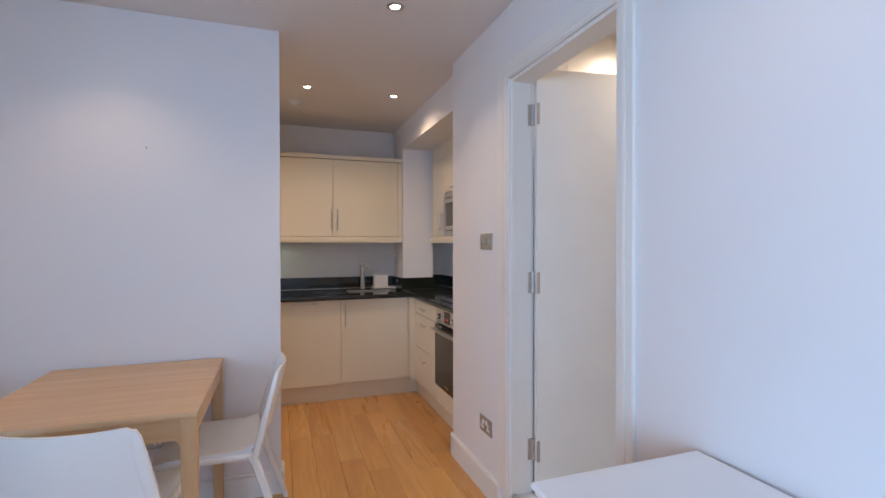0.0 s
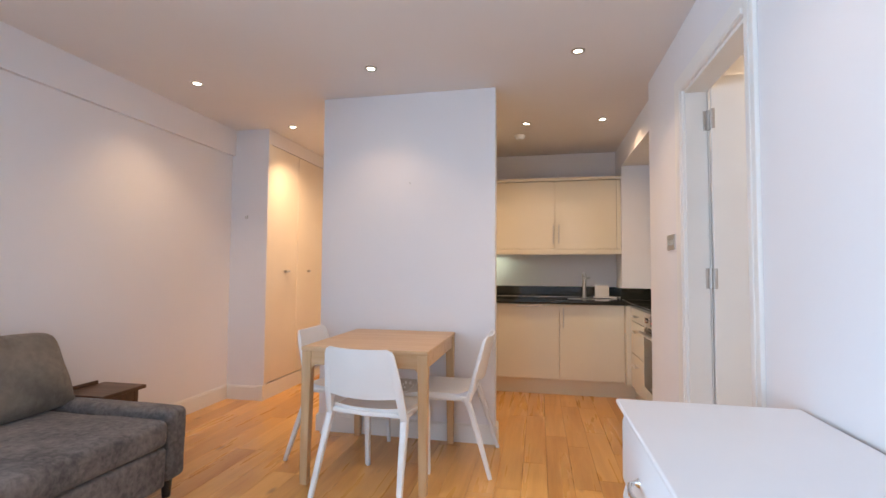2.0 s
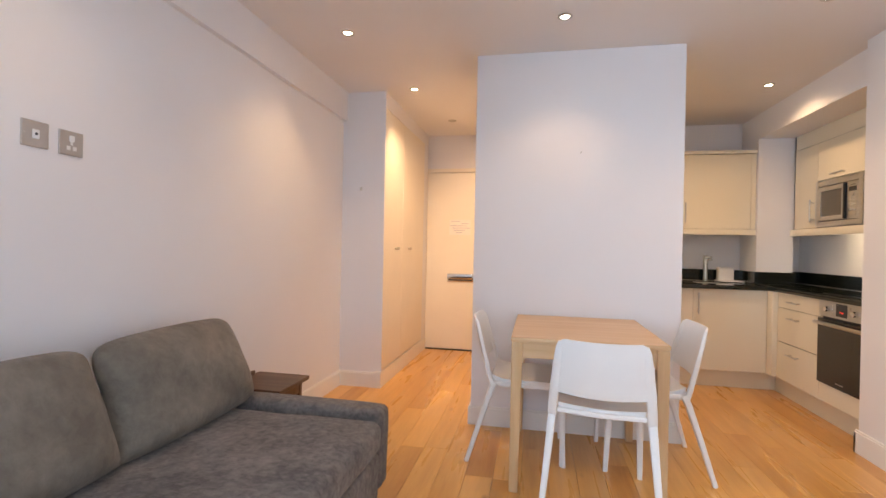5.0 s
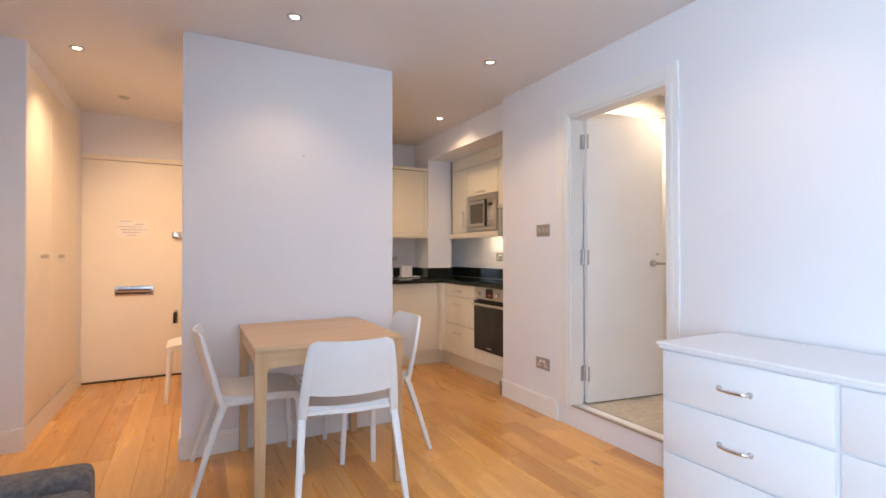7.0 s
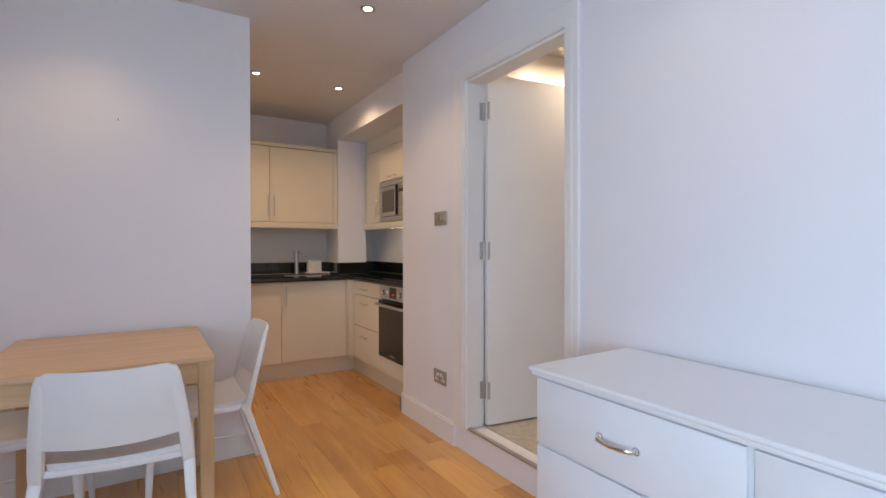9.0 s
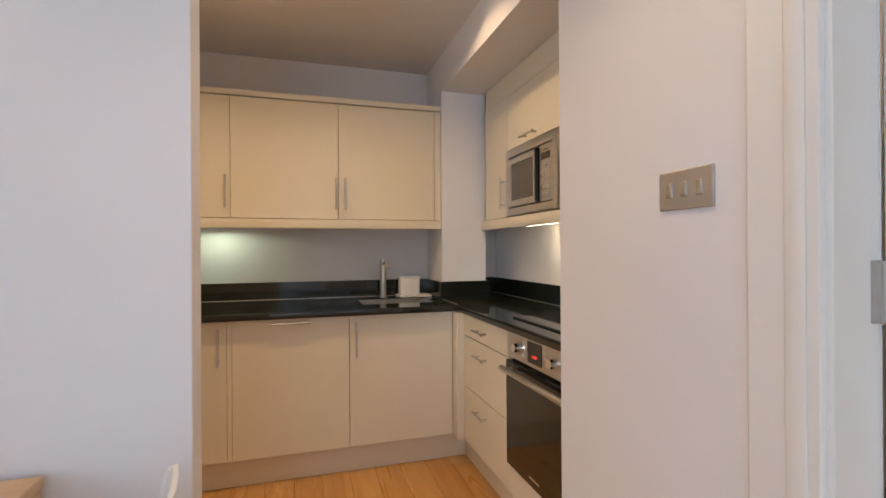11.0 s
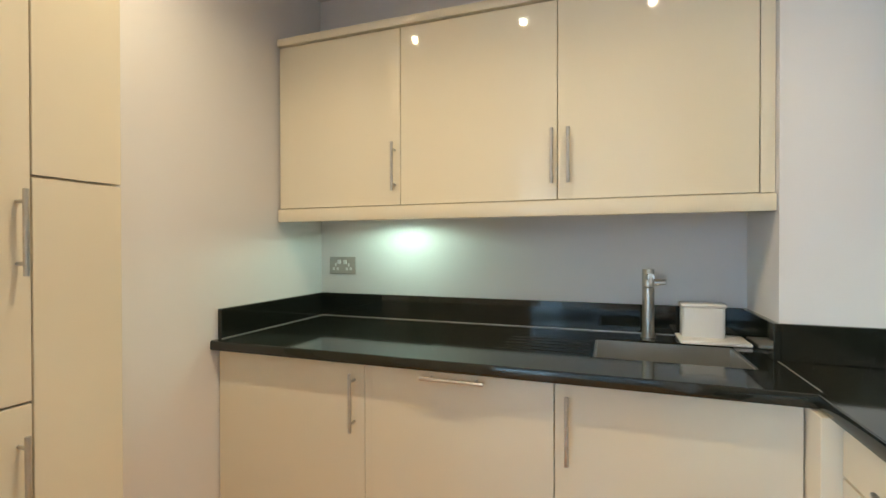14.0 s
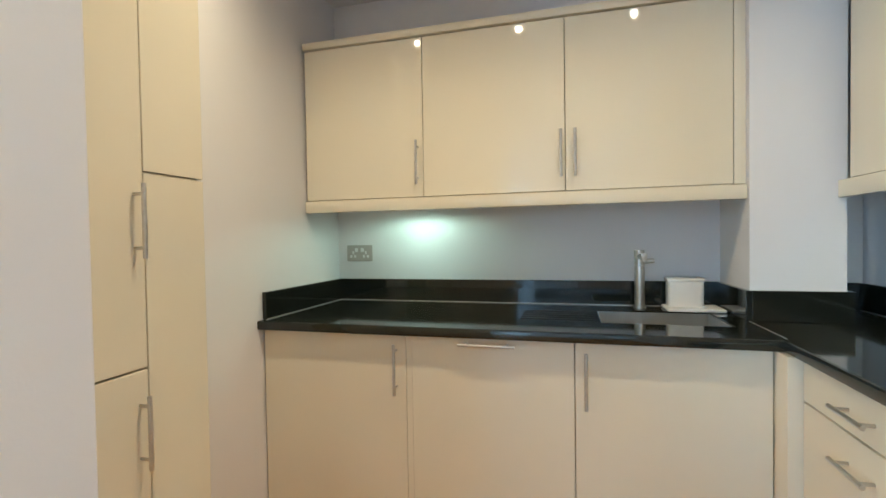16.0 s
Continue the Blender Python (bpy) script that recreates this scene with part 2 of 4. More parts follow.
# ---- mesh helpers ----
def box(bm, x0, x1, y0, y1, z0, z1, bevel=0.0, seg=2):
    m = Matrix.LocRotScale(((x0 + x1) / 2, (y0 + y1) / 2, (z0 + z1) / 2), None, (abs(x1 - x0), abs(y1 - y0), abs(z1 - z0)))
    made = bmesh.ops.create_cube(bm, size=1, matrix=m)["verts"]
    if bevel:
        edges = list({e for v in made for e in v.link_edges})
        bmesh.ops.bevel(bm, geom=edges, offset=bevel, segments=seg, affect="EDGES", profile=0.5)
    return bm


def rod(bm, a, b, r, r2=None, seg=14):
    a, b = Vector(a), Vector(b)
    turn = (b - a).to_track_quat("Z", "Y").to_matrix().to_4x4()
    bmesh.ops.create_cone(bm, cap_ends=True, segments=seg, radius1=r, radius2=r if r2 is None else r2, depth=(b - a).length,
                          matrix=Matrix.Translation((a + b) / 2) @ turn)
    return bm


def sweep(bm, points, half_w, half_t, side, closed=False):
    """A rounded bar of rectangular section along points; half_w along side, half_t across it. Either may be a list."""
    pts = [Vector(p) for p in points]
    rings = []
    n = len(pts)
    for i, p in enumerate(pts):
        tan = (pts[min(i + 1, n - 1)] - pts[max(i - 1, 0)]).normalized()
        s = (Vector(side) - tan * tan.dot(Vector(side))).normalized()
        u = tan.cross(s)
        w = half_w[i] if isinstance(half_w, (list, tuple)) else half_w
        h = half_t[i] if isinstance(half_t, (list, tuple)) else half_t
        ring = []
        for k in range(12):
            a = 2 * math.pi * k / 12
            c, d = math.cos(a), math.sin(a)
            ring.append(bm.verts.new(p + s * w * math.copysign(abs(c) ** 0.5, c) + u * h * math.copysign(abs(d) ** 0.5, d)))
        rings.append(ring)
    for r0, r1 in zip(rings, rings[1:]):
        for k in range(12):
            bm.faces.new((r0[k], r0[(k + 1) % 12], r1[(k + 1) % 12], r1[k]))
    bm.faces.new(rings[0][::-1])
    bm.faces.new(rings[-1])
    return bm


ORIGIN = {}


def thing(name, x, y, z, label, category, group="", kind=""):
    ob = new(name)
    ob.empty_display_size = 0.1
    ob.location = (x, y, z)
    ORIGIN[ob] = Vector((x, y, z))
    return tagged(ob, label, category, group, kind)


def part(name, bm, material, parent=None, label="", smooth=True):
    """One mesh object from a bmesh in world coordinates, under a thing or a part."""
    bmesh.ops.recalc_face_normals(bm, faces=bm.faces)
    bm.normal_update()
    for e in bm.edges:
        crisp = True
        if len(e.link_faces) == 2:
            f, g = e.link_faces
            a, b = sorted((f.calc_area(), g.calc_area()))
            turned = f.normal.angle(g.normal, 0.0)
            crisp = turned > 0.66 or (turned > 0.12 and b > 30 * a)
        e.smooth = not crisp
    for f in bm.faces:
        f.smooth = smooth
    me = bpy.data.meshes.new(name)
    bm.to_mesh(me)
    bm.free()
    me.materials.append(material)
    me.update()
    ob = new(name, me)
    if parent is not None:
        ob.parent = parent
        base = ORIGIN.get(parent)
        ob.location = -base if base is not None else (0, 0, 0)
    if label:
        tagged(ob, label)
    return ob


def solid(name, dims, material, label="", category="", kind="structure", bevel=0.0):
    ob = part(name, box(bmesh.new(), *dims, bevel), material)
    return tagged(ob, label, category, "", kind)


def nb():
    return bmesh.new()


# Facing frames: u runs along the front, d out of it, z up.
def facing(axis, at):
    def put(u0, u1, d0, d1, z0, z1):
        if axis == "-y":
            return (u0, u1, at - d1, at - d0, z0, z1)
        if axis == "+y":
            return (u0, u1, at + d0, at + d1, z0, z1)
        if axis == "-x":
            return (at - d1, at - d0, u0, u1, z0, z1)
        return (at + d0, at + d1, u0, u1, z0, z1)
    return put


def spot_at(F, u, d, z):
    x0, x1, y0, y1, z0, z1 = F(u, u, d, d, z, z)
    return (x0, y0, z0)


# ---- the large structure ----
wall_bits = (
    ("wall_left", (-2.55, -2.42, -0.55, 3.42, -0.05, CEIL), "smooth white painted plaster wall behind the sofa"),
    # The next three leave the opening for the added side window.
    ("wall_left_near", (-2.55, -2.42, -2.05, -1.75, -0.05, CEIL), "white painted wall beside the added side window"),
    ("wall_left_sill", (-2.55, -2.42, -1.75, -0.55, -0.05, 0.55), "white painted wall below the added side window"),
    ("wall_left_head", (-2.55, -2.42, -1.75, -0.55, 2.15, CEIL), "white painted wall above the added side window"),
    ("wall_jog", (-2.55, -2.05, 3.42, 3.47, -0.05, CEIL), "white painted return beside the built-in cupboard"),
    ("wall_cupboard_back", (-2.65, -2.55, 3.42, 5.10, -0.05, CEIL), "white painted wall closing the cupboard"),
    ("wall_pier", (-1.215, 0.08, 2.83, 2.93, -0.05, CEIL), "free-standing white painted wall behind the dining table"),
    ("wall_pier_hall", (-1.215, -0.74, 2.93, 3.25, -0.05, CEIL), "white painted end of the dividing wall"),
    ("wall_hall_side", (-0.80, -0.74, 3.25, 5.0, -0.05, CEIL), "white painted side wall of the entrance hall"),
    ("wall_kitchen_left", (-0.74, -0.66, 3.735, 4.85, -0.05, CEIL), "white painted wall beside the worktop"),
    ("wall_above_tall_unit", (-0.74, -0.52, 2.93, 3.735, 2.32, CEIL), "white painted bulkhead above the tall units"),
    ("wall_kitchen_back", (-0.74, 1.80, 4.85, 5.0, -0.05, CEIL), "white painted wall behind the kitchen units"),
    ("wall_kitchen_right", (1.705, 1.80, 2.60, 4.85, -0.05, CEIL), "white painted wall above the hob"),
    ("wall_chase", (1.185, 1.484, 4.50, 4.85, 0.9, CEIL), "white painted boxed-in pipe chase above the worktop"),
    ("bulkhead_kitchen", (1.185, 1.705, 2.95, 4.50, 2.235, CEIL), "white painted ceiling bulkhead over the wall units"),
    ("wall_right_far", (1.11, 1.214, 2.19, 2.95, -0.05, CEIL), "white painted wall between doorway and kitchen"),
    ("wall_right_return", (1.214, 1.705, 2.90, 2.95, -0.05, CEIL), "white painted return beside the oven"),
    ("wall_right_lintel", (1.11, 1.214, 1.398, 2.19, 2.12, CEIL), "white painted wall above the doorway"),
    ("wall_right_riser", (1.11, 1.214, 1.398, 2.19, -0.05, 0.135), "white painted step riser under the doorway"),
    ("wall_right_near", (1.11, 1.214, -2.05, 1.398, -0.05, CEIL), "white painted wall behind the chest of drawers"),
    ("wall_front_right", (-0.10, 1.214, -2.05, -1.95, -0.05, CEIL), "white painted wall beside the window"),
    ("wall_front_left", (-2.42, -1.02, -2.05, -1.95, -0.05, CEIL), "white painted wall beside the window"),
    ("wall_front_head", (-1.02, -0.10, -2.05, -1.95, 2.25, CEIL), "white painted wall above the window"),
    ("wall_front_sill", (-1.02, -0.10, -2.05, -1.95, -0.05, 0.04), "white painted wall below the window"),
    ("wall_door_left", (-2.55, -2.075, 5.0, 5.1, -0.05, CEIL), "white painted wall beside the entrance door"),
    ("wall_door_right", (-1.235, -0.74, 5.0, 5.1, -0.05, CEIL), "white painted wall beside the entrance door"),
    ("wall_door_head", (-2.075, -1.235, 5.0, 5.1, 2.055, CEIL), "white painted wall above the entrance door"),
    ("beam_left", (-2.42, -2.385, -1.95, 3.42, 2.225, CEIL), "shallow white painted downstand beam along the wall"),
    ("wall_lobby_north", (1.214, 2.72, 2.28, 2.40, 0.0, CEIL), "white painted lobby wall behind the open door"),
    ("wall_lobby_recess", (2.72, 3.9, 2.75, 2.85, 0.0, CEIL), "white painted recessed lobby wall"),
    ("wall_lobby_recess_side", (2.64, 2.72, 2.40, 2.75, 0.0, CEIL), "white painted lobby recess side"),
    ("wall_lobby_east", (3.9, 4.0, 0.5, 2.85, 0.0, CEIL), "white painted lobby end wall"),
    ("wall_lobby_south", (1.214, 3.9, 0.5, 0.6, 0.0, CEIL), "white painted lobby wall"),
)
for nm, dims, lab in wall_bits:
    solid(nm, dims, WALL, lab, "wall", bevel=0.003 if nm in ("wall_pier", "wall_right_far") else 0.0)
solid("ceiling", (-2.65, 4.0, -2.05, 5.1, CEIL, CEIL + 0.1), CEILING, "flat matt white painted ceiling", "ceiling")
solid("floor", (-2.65, 1.80, -2.05, 5.1, -0.08, -0.016), JOINT, "oiled oak board floor", "floor")
solid("lobby_floor", (1.214, 4.0, 0.5, 2.9, 0.05, 0.143), CARPET, "beige carpet on the raised lobby floor", "floor")

# skirting boards with a chamfered top
SK = 0.125


def skirting(axis, at, u0, u1, z0=0.0, h=SK, t=0.016):
    F = facing(axis, at)
    bm = nb()
    box(bm, *F(u0, u1, 0, t, z0, z0 + h - 0.012))
    box(bm, *F(u0, u1, 0, t * 0.65, z0 + h - 0.012, z0 + h), 0.002, 1)
    tagged(part("baseboard", bm, GLOSSW), "white gloss painted skirting board", "skirting", "", "structure")


skirting("+x", -2.42, -1.95, 3.42)
skirting("-y", 3.42, -2.42, -2.05)
skirting("-y", 2.83, -1.215, 0.08)
skirting("-x", -1.215, 2.814, 3.25)
skirting("+x", 0.08, 2.814, 2.946)
skirting("-x", 1.11, 2.28, 2.966, h=0.135)
skirting("-x", 1.11, -1.95, 1.37)
skirting("+y", 2.95, 1.094, 1.20)
skirting("-y", 2.28, 1.95, 2.736, 0.143, 0.14)
skirting("-y", 2.75, 2.72, 3.9, 0.143, 0.14)
skirting("-x", -0.80, 3.25, 5.0)
skirting("+y", -1.95, -0.10, 1.11)
skirting("+y", -1.95, -2.42, -1.02)


# ---- window and outdoors ----
def french_window():
    w = thing("window_1", -0.56, -2.0, 0.04, "tall white-framed glazed balcony window with slim bars", "window", "", "structure")
    bm = nb()
    for a in ((-1.02, -0.97), (-0.15, -0.10)):
        box(bm, a[0], a[1], -2.03, -1.96, 0.04, 2.25, 0.004)
    for z in ((0.04, 0.09), (2.19, 2.25)):
        box(bm, -0.97, -0.15, -2.03, -1.96, *z, 0.004)
    part("window_frame", bm, GLOSSW, w)
    part("mullion", box(nb(), -0.585, -0.535, -2.02, -1.97, 0.09, 2.19, 0.004), GLOSSW, w)
    for z in (0.19, 0.29, 0.39, 0.49, 0.60, 1.05, 1.50, 1.85):
        part("glazing_bar", box(nb(), -0.97, -0.15, -2.012, -1.982, z - 0.011, z + 0.011, 0.003), GLOSSW, w)
    for a, b in ((-0.97, -0.585), (-0.535, -0.15)):
        p = part("pane", box(nb(), a, b, -2.0, -1.995, 0.09, 2.19), PANE, w)
        p.visible_shadow = False


french_window()


# Unseen window, added so that cool daylight reaches the right wall.
def added_side_window():
    w = thing("window_2", -2.48, -1.15, 0.55, "white-framed two-light side window, out of view, added for its daylight", "window", "", "structure")
    bm = nb()
    for a in ((-1.75, -1.69), (-0.61, -0.55)):
        box(bm, -2.52, -2.45, *a, 0.55, 2.15, 0.004)
    for z in ((0.55, 0.61), (2.09, 2.15)):
        box(bm, -2.52, -2.45, -1.69, -0.61, *z, 0.004)
    part("window_frame", bm, GLOSSW, w)
    part("mullion", box(nb(), -2.51, -2.46, -1.175, -1.125, 0.61, 2.09, 0.004), GLOSSW, w)
    for a, b in ((-1.69, -1.175), (-1.125, -0.61)):
        p = part("pane", box(nb(), -2.488, -2.483, a, b, 0.61, 2.09), PANE, w)
        p.visible_shadow = False


added_side_window()


# ---- doors ----
def entrance_door():
    d = thing("door_1", -1.655, 5.02, 0, "cream painted flush entrance door with letter plate and locks", "door", "", "structure")
    leaf = part("door_leaf", box(nb(), -2.06, -1.25, 5.005, 5.05, 0.012, 2.04, 0.003), DOORP, d)
    bm = nb()
    box(bm, -2.095, -2.063, 4.985, 5.06, 0.0, 2.085, 0.003)
    box(bm, -1.247, -1.218, 4.985, 5.06, 0.0, 2.085, 0.003)
    box(bm, -2.063, -1.247, 4.985, 5.06, 2.043, 2.085, 0.003)
    part("door_frame", bm, DOORP, d)
    lp = nb()
    box(lp, -1.805, -1.495, 4.995, 5.006, 0.785, 0.88, 0.004)
    box(lp, -1.79, -1.51, 4.983, 4.996, 0.816, 0.876, 0.005)
    plate = part("letter_plate", lp, CHROME, leaf, "polished chrome letter plate")
    part("flap_shadow", box(nb(), -1.79, -1.51, 4.990, 4.995, 0.800, 0.814), BLACK, plate)
    lk = nb()
    box(lk, -1.345, -1.255, 4.965, 5.006, 1.325, 1.39, 0.006)
    rod(lk, (-1.315, 4.935, 1.357), (-1.315, 4.967, 1.357), 0.016)
    part("night_latch", lk, CHROME, leaf, "chrome night latch")
    ky = nb()
    box(ky, -1.325, -1.295, 4.993, 5.006, 0.53, 0.635, 0.004)
    key = part("lock_plate", ky, STEEL, leaf)
    part("keyhole", box(nb(), -1.322, -1.298, 4.980, 4.994, 0.575, 0.615, 0.004), BLACK, key)
    part("key_fob", box(nb(), -1.332, -1.300, 4.968, 4.979, 0.505, 0.610, 0.005), BLACK, key, "dark key fob hanging from the lock")
    sheet = part("notice", box(nb(), -1.79, -1.545, 5.0015, 5.0045, 1.325, 1.50), PAPER, leaf, "faded paper notice")
    bm = nb()
    for i, (a, b) in enumerate(((0.02, 0.12), (0.14, 0.22), (0.01, 0.2), (0.03, 0.24), (0.05, 0.18), (0.08, 0.15))):
        z = 1.485 - i * 0.026
        box(bm, -1.79 + a, -1.79 + b, 5.0, 5.001, z - 0.006, z)
    part("print", bm, INK, sheet)
    part("threshold", box(nb(), -2.06, -1.25, 4.985, 5.05, -0.012, 0.008), SEAL, d)


def lobby_door():
    """Frame, architraves and the flush leaf that stands open into the lobby."""
    d = thing("door_2", 1.16, 1.81, 0.143, "white painted flush door standing open into the lobby", "door", "", "structure")
    for nm, y0, y1 in (("far", 2.15, 2.19), ("near", 1.398, 1.428)):
        part("jamb", box(nb(), 1.108, 1.212, y0, y1, 0.137, 2.12, 0.002), GLOSSW, d)
    part("head", box(nb(), 1.108, 1.212, 1.428, 2.15, 2.09, 2.12, 0.002), GLOSSW, d)
    for y0, y1, s in ((2.16, 2.285, 1), (1.345, 1.420, -1)):
        bm = nb()
        box(bm, 1.094, 1.11, y0, y1, 0.0 if s < 0 else 0.135, 2.195, 0.003)
        inner = (y0 + 0.02, y0 + 0.055) if s > 0 else (y1 - 0.045, y1 - 0.02)
        box(bm, 1.0905, 1.095, *inner, 0.0 if s < 0 else 0.135, 2.13, 0.003)
        part("architrave", bm, GLOSSW, d)
    bm = nb()
    box(bm, 1.094, 1.11, 1.420, 2.16, 2.105, 2.195, 0.003)
    box(bm, 1.0905, 1.095, 1.43, 2.18, 2.112, 2.135, 0.003)
    part("architrave", bm, GLOSSW, d)
    part("threshold_strip", box(nb(), 1.10, 1.128, 1.428, 2.15, 0.137, 0.149, 0.004), STEEL, d, "worn metal carpet strip")
    part("jamb_edge", box(nb(), 1.2145, 1.2205, 2.152, 2.2785, 0.145, 2.12), GLOSSW, d)
    # leaf, turned about its hinges
    hx, hy, ang = 1.222, 2.150, radians(-9.0)
    turn = Matrix.Translation((hx, hy, 0)) @ Matrix.Rotation(ang, 4, "Z")

    def leafpart(name, bm, mt, parent, label=""):
        bmesh.ops.transform(bm, matrix=turn, verts=bm.verts)
        return part(name, bm, mt, parent, label)
    leaf = leafpart("door_leaf", box(nb(), 0.001, 0.655, -0.04, 0.0, 0.152, 2.15, 0.003), GLOSSW, d)
    bm = nb()
    rod(bm, (0.558, -0.04, 1.10), (0.558, -0.052, 1.10), 0.026, seg=24)
    rod(bm, (0.558, -0.052, 1.10), (0.558, -0.092, 1.10), 0.009)
    rod(bm, (0.538, -0.088, 1.10), (0.626, -0.088, 1.10), 0.010, 0.008)
    leafpart("door_handle", bm, STEEL, leaf, "satin steel lever handle")
    leafpart("thumb_turn", rod(nb(), (0.598, -0.04, 1.165), (0.598, -0.055, 1.165), 0.007), STEEL, leaf)
    for z in (0.349, 1.145, 1.941):
        bm = nb()
        box(bm, 1.190, 1.213, 2.144, 2.1505, z - 0.05, z + 0.05, 0.002)
        rod(bm, (1.215, 2.143, z - 0.05), (1.215, 2.143, z + 0.05), 0.010)
        bl = nb()
        box(bl, 0.0, 0.016, -0.0425, -0.039, z - 0.05, z + 0.05, 0.001)
        bmesh.ops.transform(bl, matrix=turn, verts=bl.verts)
        me = bpy.data.meshes.new("tmp")
        bl.to_mesh(me)
        bl.free()
        bm.from_mesh(me)
        bpy.data.meshes.remove(me)
        part("hinge", bm, PLATE, d, "steel butt hinge")


entrance_door()
lobby_door()


def lobby_cupboard():
    c = thing("wall_cupboard", 2.1, 2.27, 2.0, "white flush cupboard doors with round steel knobs", "cupboard")
    for x0, x1 in ((1.50, 2.135), (2.141, 2.70)):
        dr = part("cupboard_door", box(nb(), x0, x1, 2.2765, 2.279, 2.00, 2.44, 0.002), GLOSSW, c)
        kx = x1 - 0.05 if x1 < 2.2 else x0 + 0.05
        bm = nb()
        rod(bm, (kx, 2.2765, 2.27), (kx, 2.24, 2.27), 0.008)
        bmesh.ops.create_uvsphere(bm, u_segments=16, v_segments=10, radius=0.019, matrix=Matrix.Translation((kx, 2.232, 2.27)))
        part("knob", bm, STEEL, dr, "satin steel knob")


lobby_cupboard()


def hall_wardrobe():
    w = thing("built_in_wardrobe", -2.1, 4.2, 0.0, "full-height built-in cupboard with cream painted doors and small knobs", "cupboard")
    bm = nb()
    box(bm, -2.10, -2.052, 3.47, 4.985, 2.335, CEIL)
    box(bm, -2.10, -2.052, 4.80, 4.985, 0.0, 2.335)
    part("surround", bm, WALL, w)
    bm = nb()
    box(bm, -2.10, -2.045, 3.40, 4.985, 0.0, 0.135)
    part("plinth", bm, GLOSSW, w)
    part("shadow_gap", box(nb(), -2.10, -2.075, 3.47, 4.80, 0.135, 2.335), SEAL, w)
    cuts = (3.43, 3.97, 4.79)
    for i, (a, b) in enumerate(zip(cuts, cuts[1:])):
        dr = part("cupboard_door", box(nb(), -2.074, -2.048, a + 0.003, b - 0.003, 0.145, 2.328, 0.002), DOORP, w)
        ky = (3.74, 4.19)[i]
        bm = nb()
        for k in ((0.0, 0.03) if i == 0 else (0.0,)):
            rod(bm, (-2.05, ky + k, 1.16), (-2.02, ky + k, 1.16), 0.011, 0.014)
            rod(bm, (-2.02, ky + k, 1.16), (-2.012, ky + k, 1.16), 0.014, 0.009)
        part("knob", bm, STEEL, dr, "small steel knobs")


hall_wardrobe()


# ---- kitchen ----
def bar_handle(F, u, d, z, length, upright, parent):
    bm = nb()
    h = length / 2
    if upright:
        rod(bm, spot_at(F, u, d + 0.032, z - h), spot_at(F, u, d + 0.032, z + h), 0.006)
        for k in (-0.72, 0.72):
            rod(bm, spot_at(F, u, d, z + k * h), spot_at(F, u, d + 0.032, z + k * h), 0.0045)
    else:
        rod(bm, spot_at(F, u - h, d + 0.032, z), spot_at(F, u + h, d + 0.032, z), 0.006)
        for k in (-0.72, 0.72):
            rod(bm, spot_at(F, u + k * h, d, z), spot_at(F, u + k * h, d + 0.032, z), 0.0045)
    part("handle", bm, STEEL, parent, "brushed steel bar handle")


def unit(name, F, u0, u1, z0, z1, depth, fronts, label, group):
    """A kitchen unit: carcass and its fronts (u0, u1, z0, z1, handle u, handle z, handle length, upright)."""
    x0, x1, y0, y1, *_ = F(u0, u1, -depth, -0.02, z0, z1)
    c = thing(name, (x0 + x1) / 2, (y0 + y1) / 2, z0, label, "kitchen unit", group)
    part("carcass", box(nb(), *F(u0 + 0.001, u1 - 0.001, -depth, -0.021, z0, z1)), CREAMM, c)
    for a, b, za, zb, hu, hz, hl, up in fronts:
        dr = part("drawer_front" if (not up and len(fronts) > 1) else "door", box(nb(), *F(a + 0.0014, b - 0.0014, -0.019, 0, za + 0.0014, zb - 0.0014), 0.0018, 2), CREAM, c)
        if hl:
            bar_handle(F, hu, 0, hz, hl, up, dr)
    return c


FB = facing("-y", 4.192)     # back run, base fronts
FR = facing("-x", 1.190)     # hob run, base fronts
UB = facing("-y", 4.525)     # back wall units
UR = facing("-x", 1.464)     # hob wall units
TL = facing("+x", -0.51)     # tall units
Z0, Z1 = 0.152, 0.862
unit("base_unit", FB, -0.655, -0.042, Z0, Z1, 0.62, [(-0.655, -0.042, Z0, Z1, -0.080, 0.735, 0.19, True)], "cream gloss base unit with one door below the granite", "base units")
unit("dishwasher", FB, -0.020, 0.564, Z0, Z1, 0.62, [(-0.020, 0.564, Z0, Z1, 0.265, 0.840, 0.20, False)], "integrated dishwasher with a cream gloss front and bar handle", "base units")
unit("base_unit", FB, 0.564, 1.150, Z0, 0.72, 0.62, [(0.564, 1.150, Z0, Z1, 0.600, 0.735, 0.19, True)], "cream gloss sink base unit with one door", "base units")
part_filler = solid("filler_panel", FB(-0.042, -0.020, -0.03, -0.004, Z0, Z1), CREAM, "narrow cream filler strip between two units", "panel", "")
corner_post = solid("corner_post", (1.152, 1.21, 4.106, 4.24, Z0, Z1), CREAM, "cream gloss corner post between the base units", "panel", "", 0.002)
hz = lambda a, b: (a + b) / 2
unit("drawer_unit", FR, 3.515, 4.104, Z0, Z1, 0.47,
     [(3.515, 4.104, 0.152, 0.455, 3.83, 0.375, 0.14, False), (3.515, 4.104, 0.458, 0.738, 3.83, 0.665, 0.14, False),
      (3.515, 4.104, 0.741, 0.862, 3.83, 0.795, 0.14, False)], "cream gloss three-drawer base unit with bar handles", "base units")


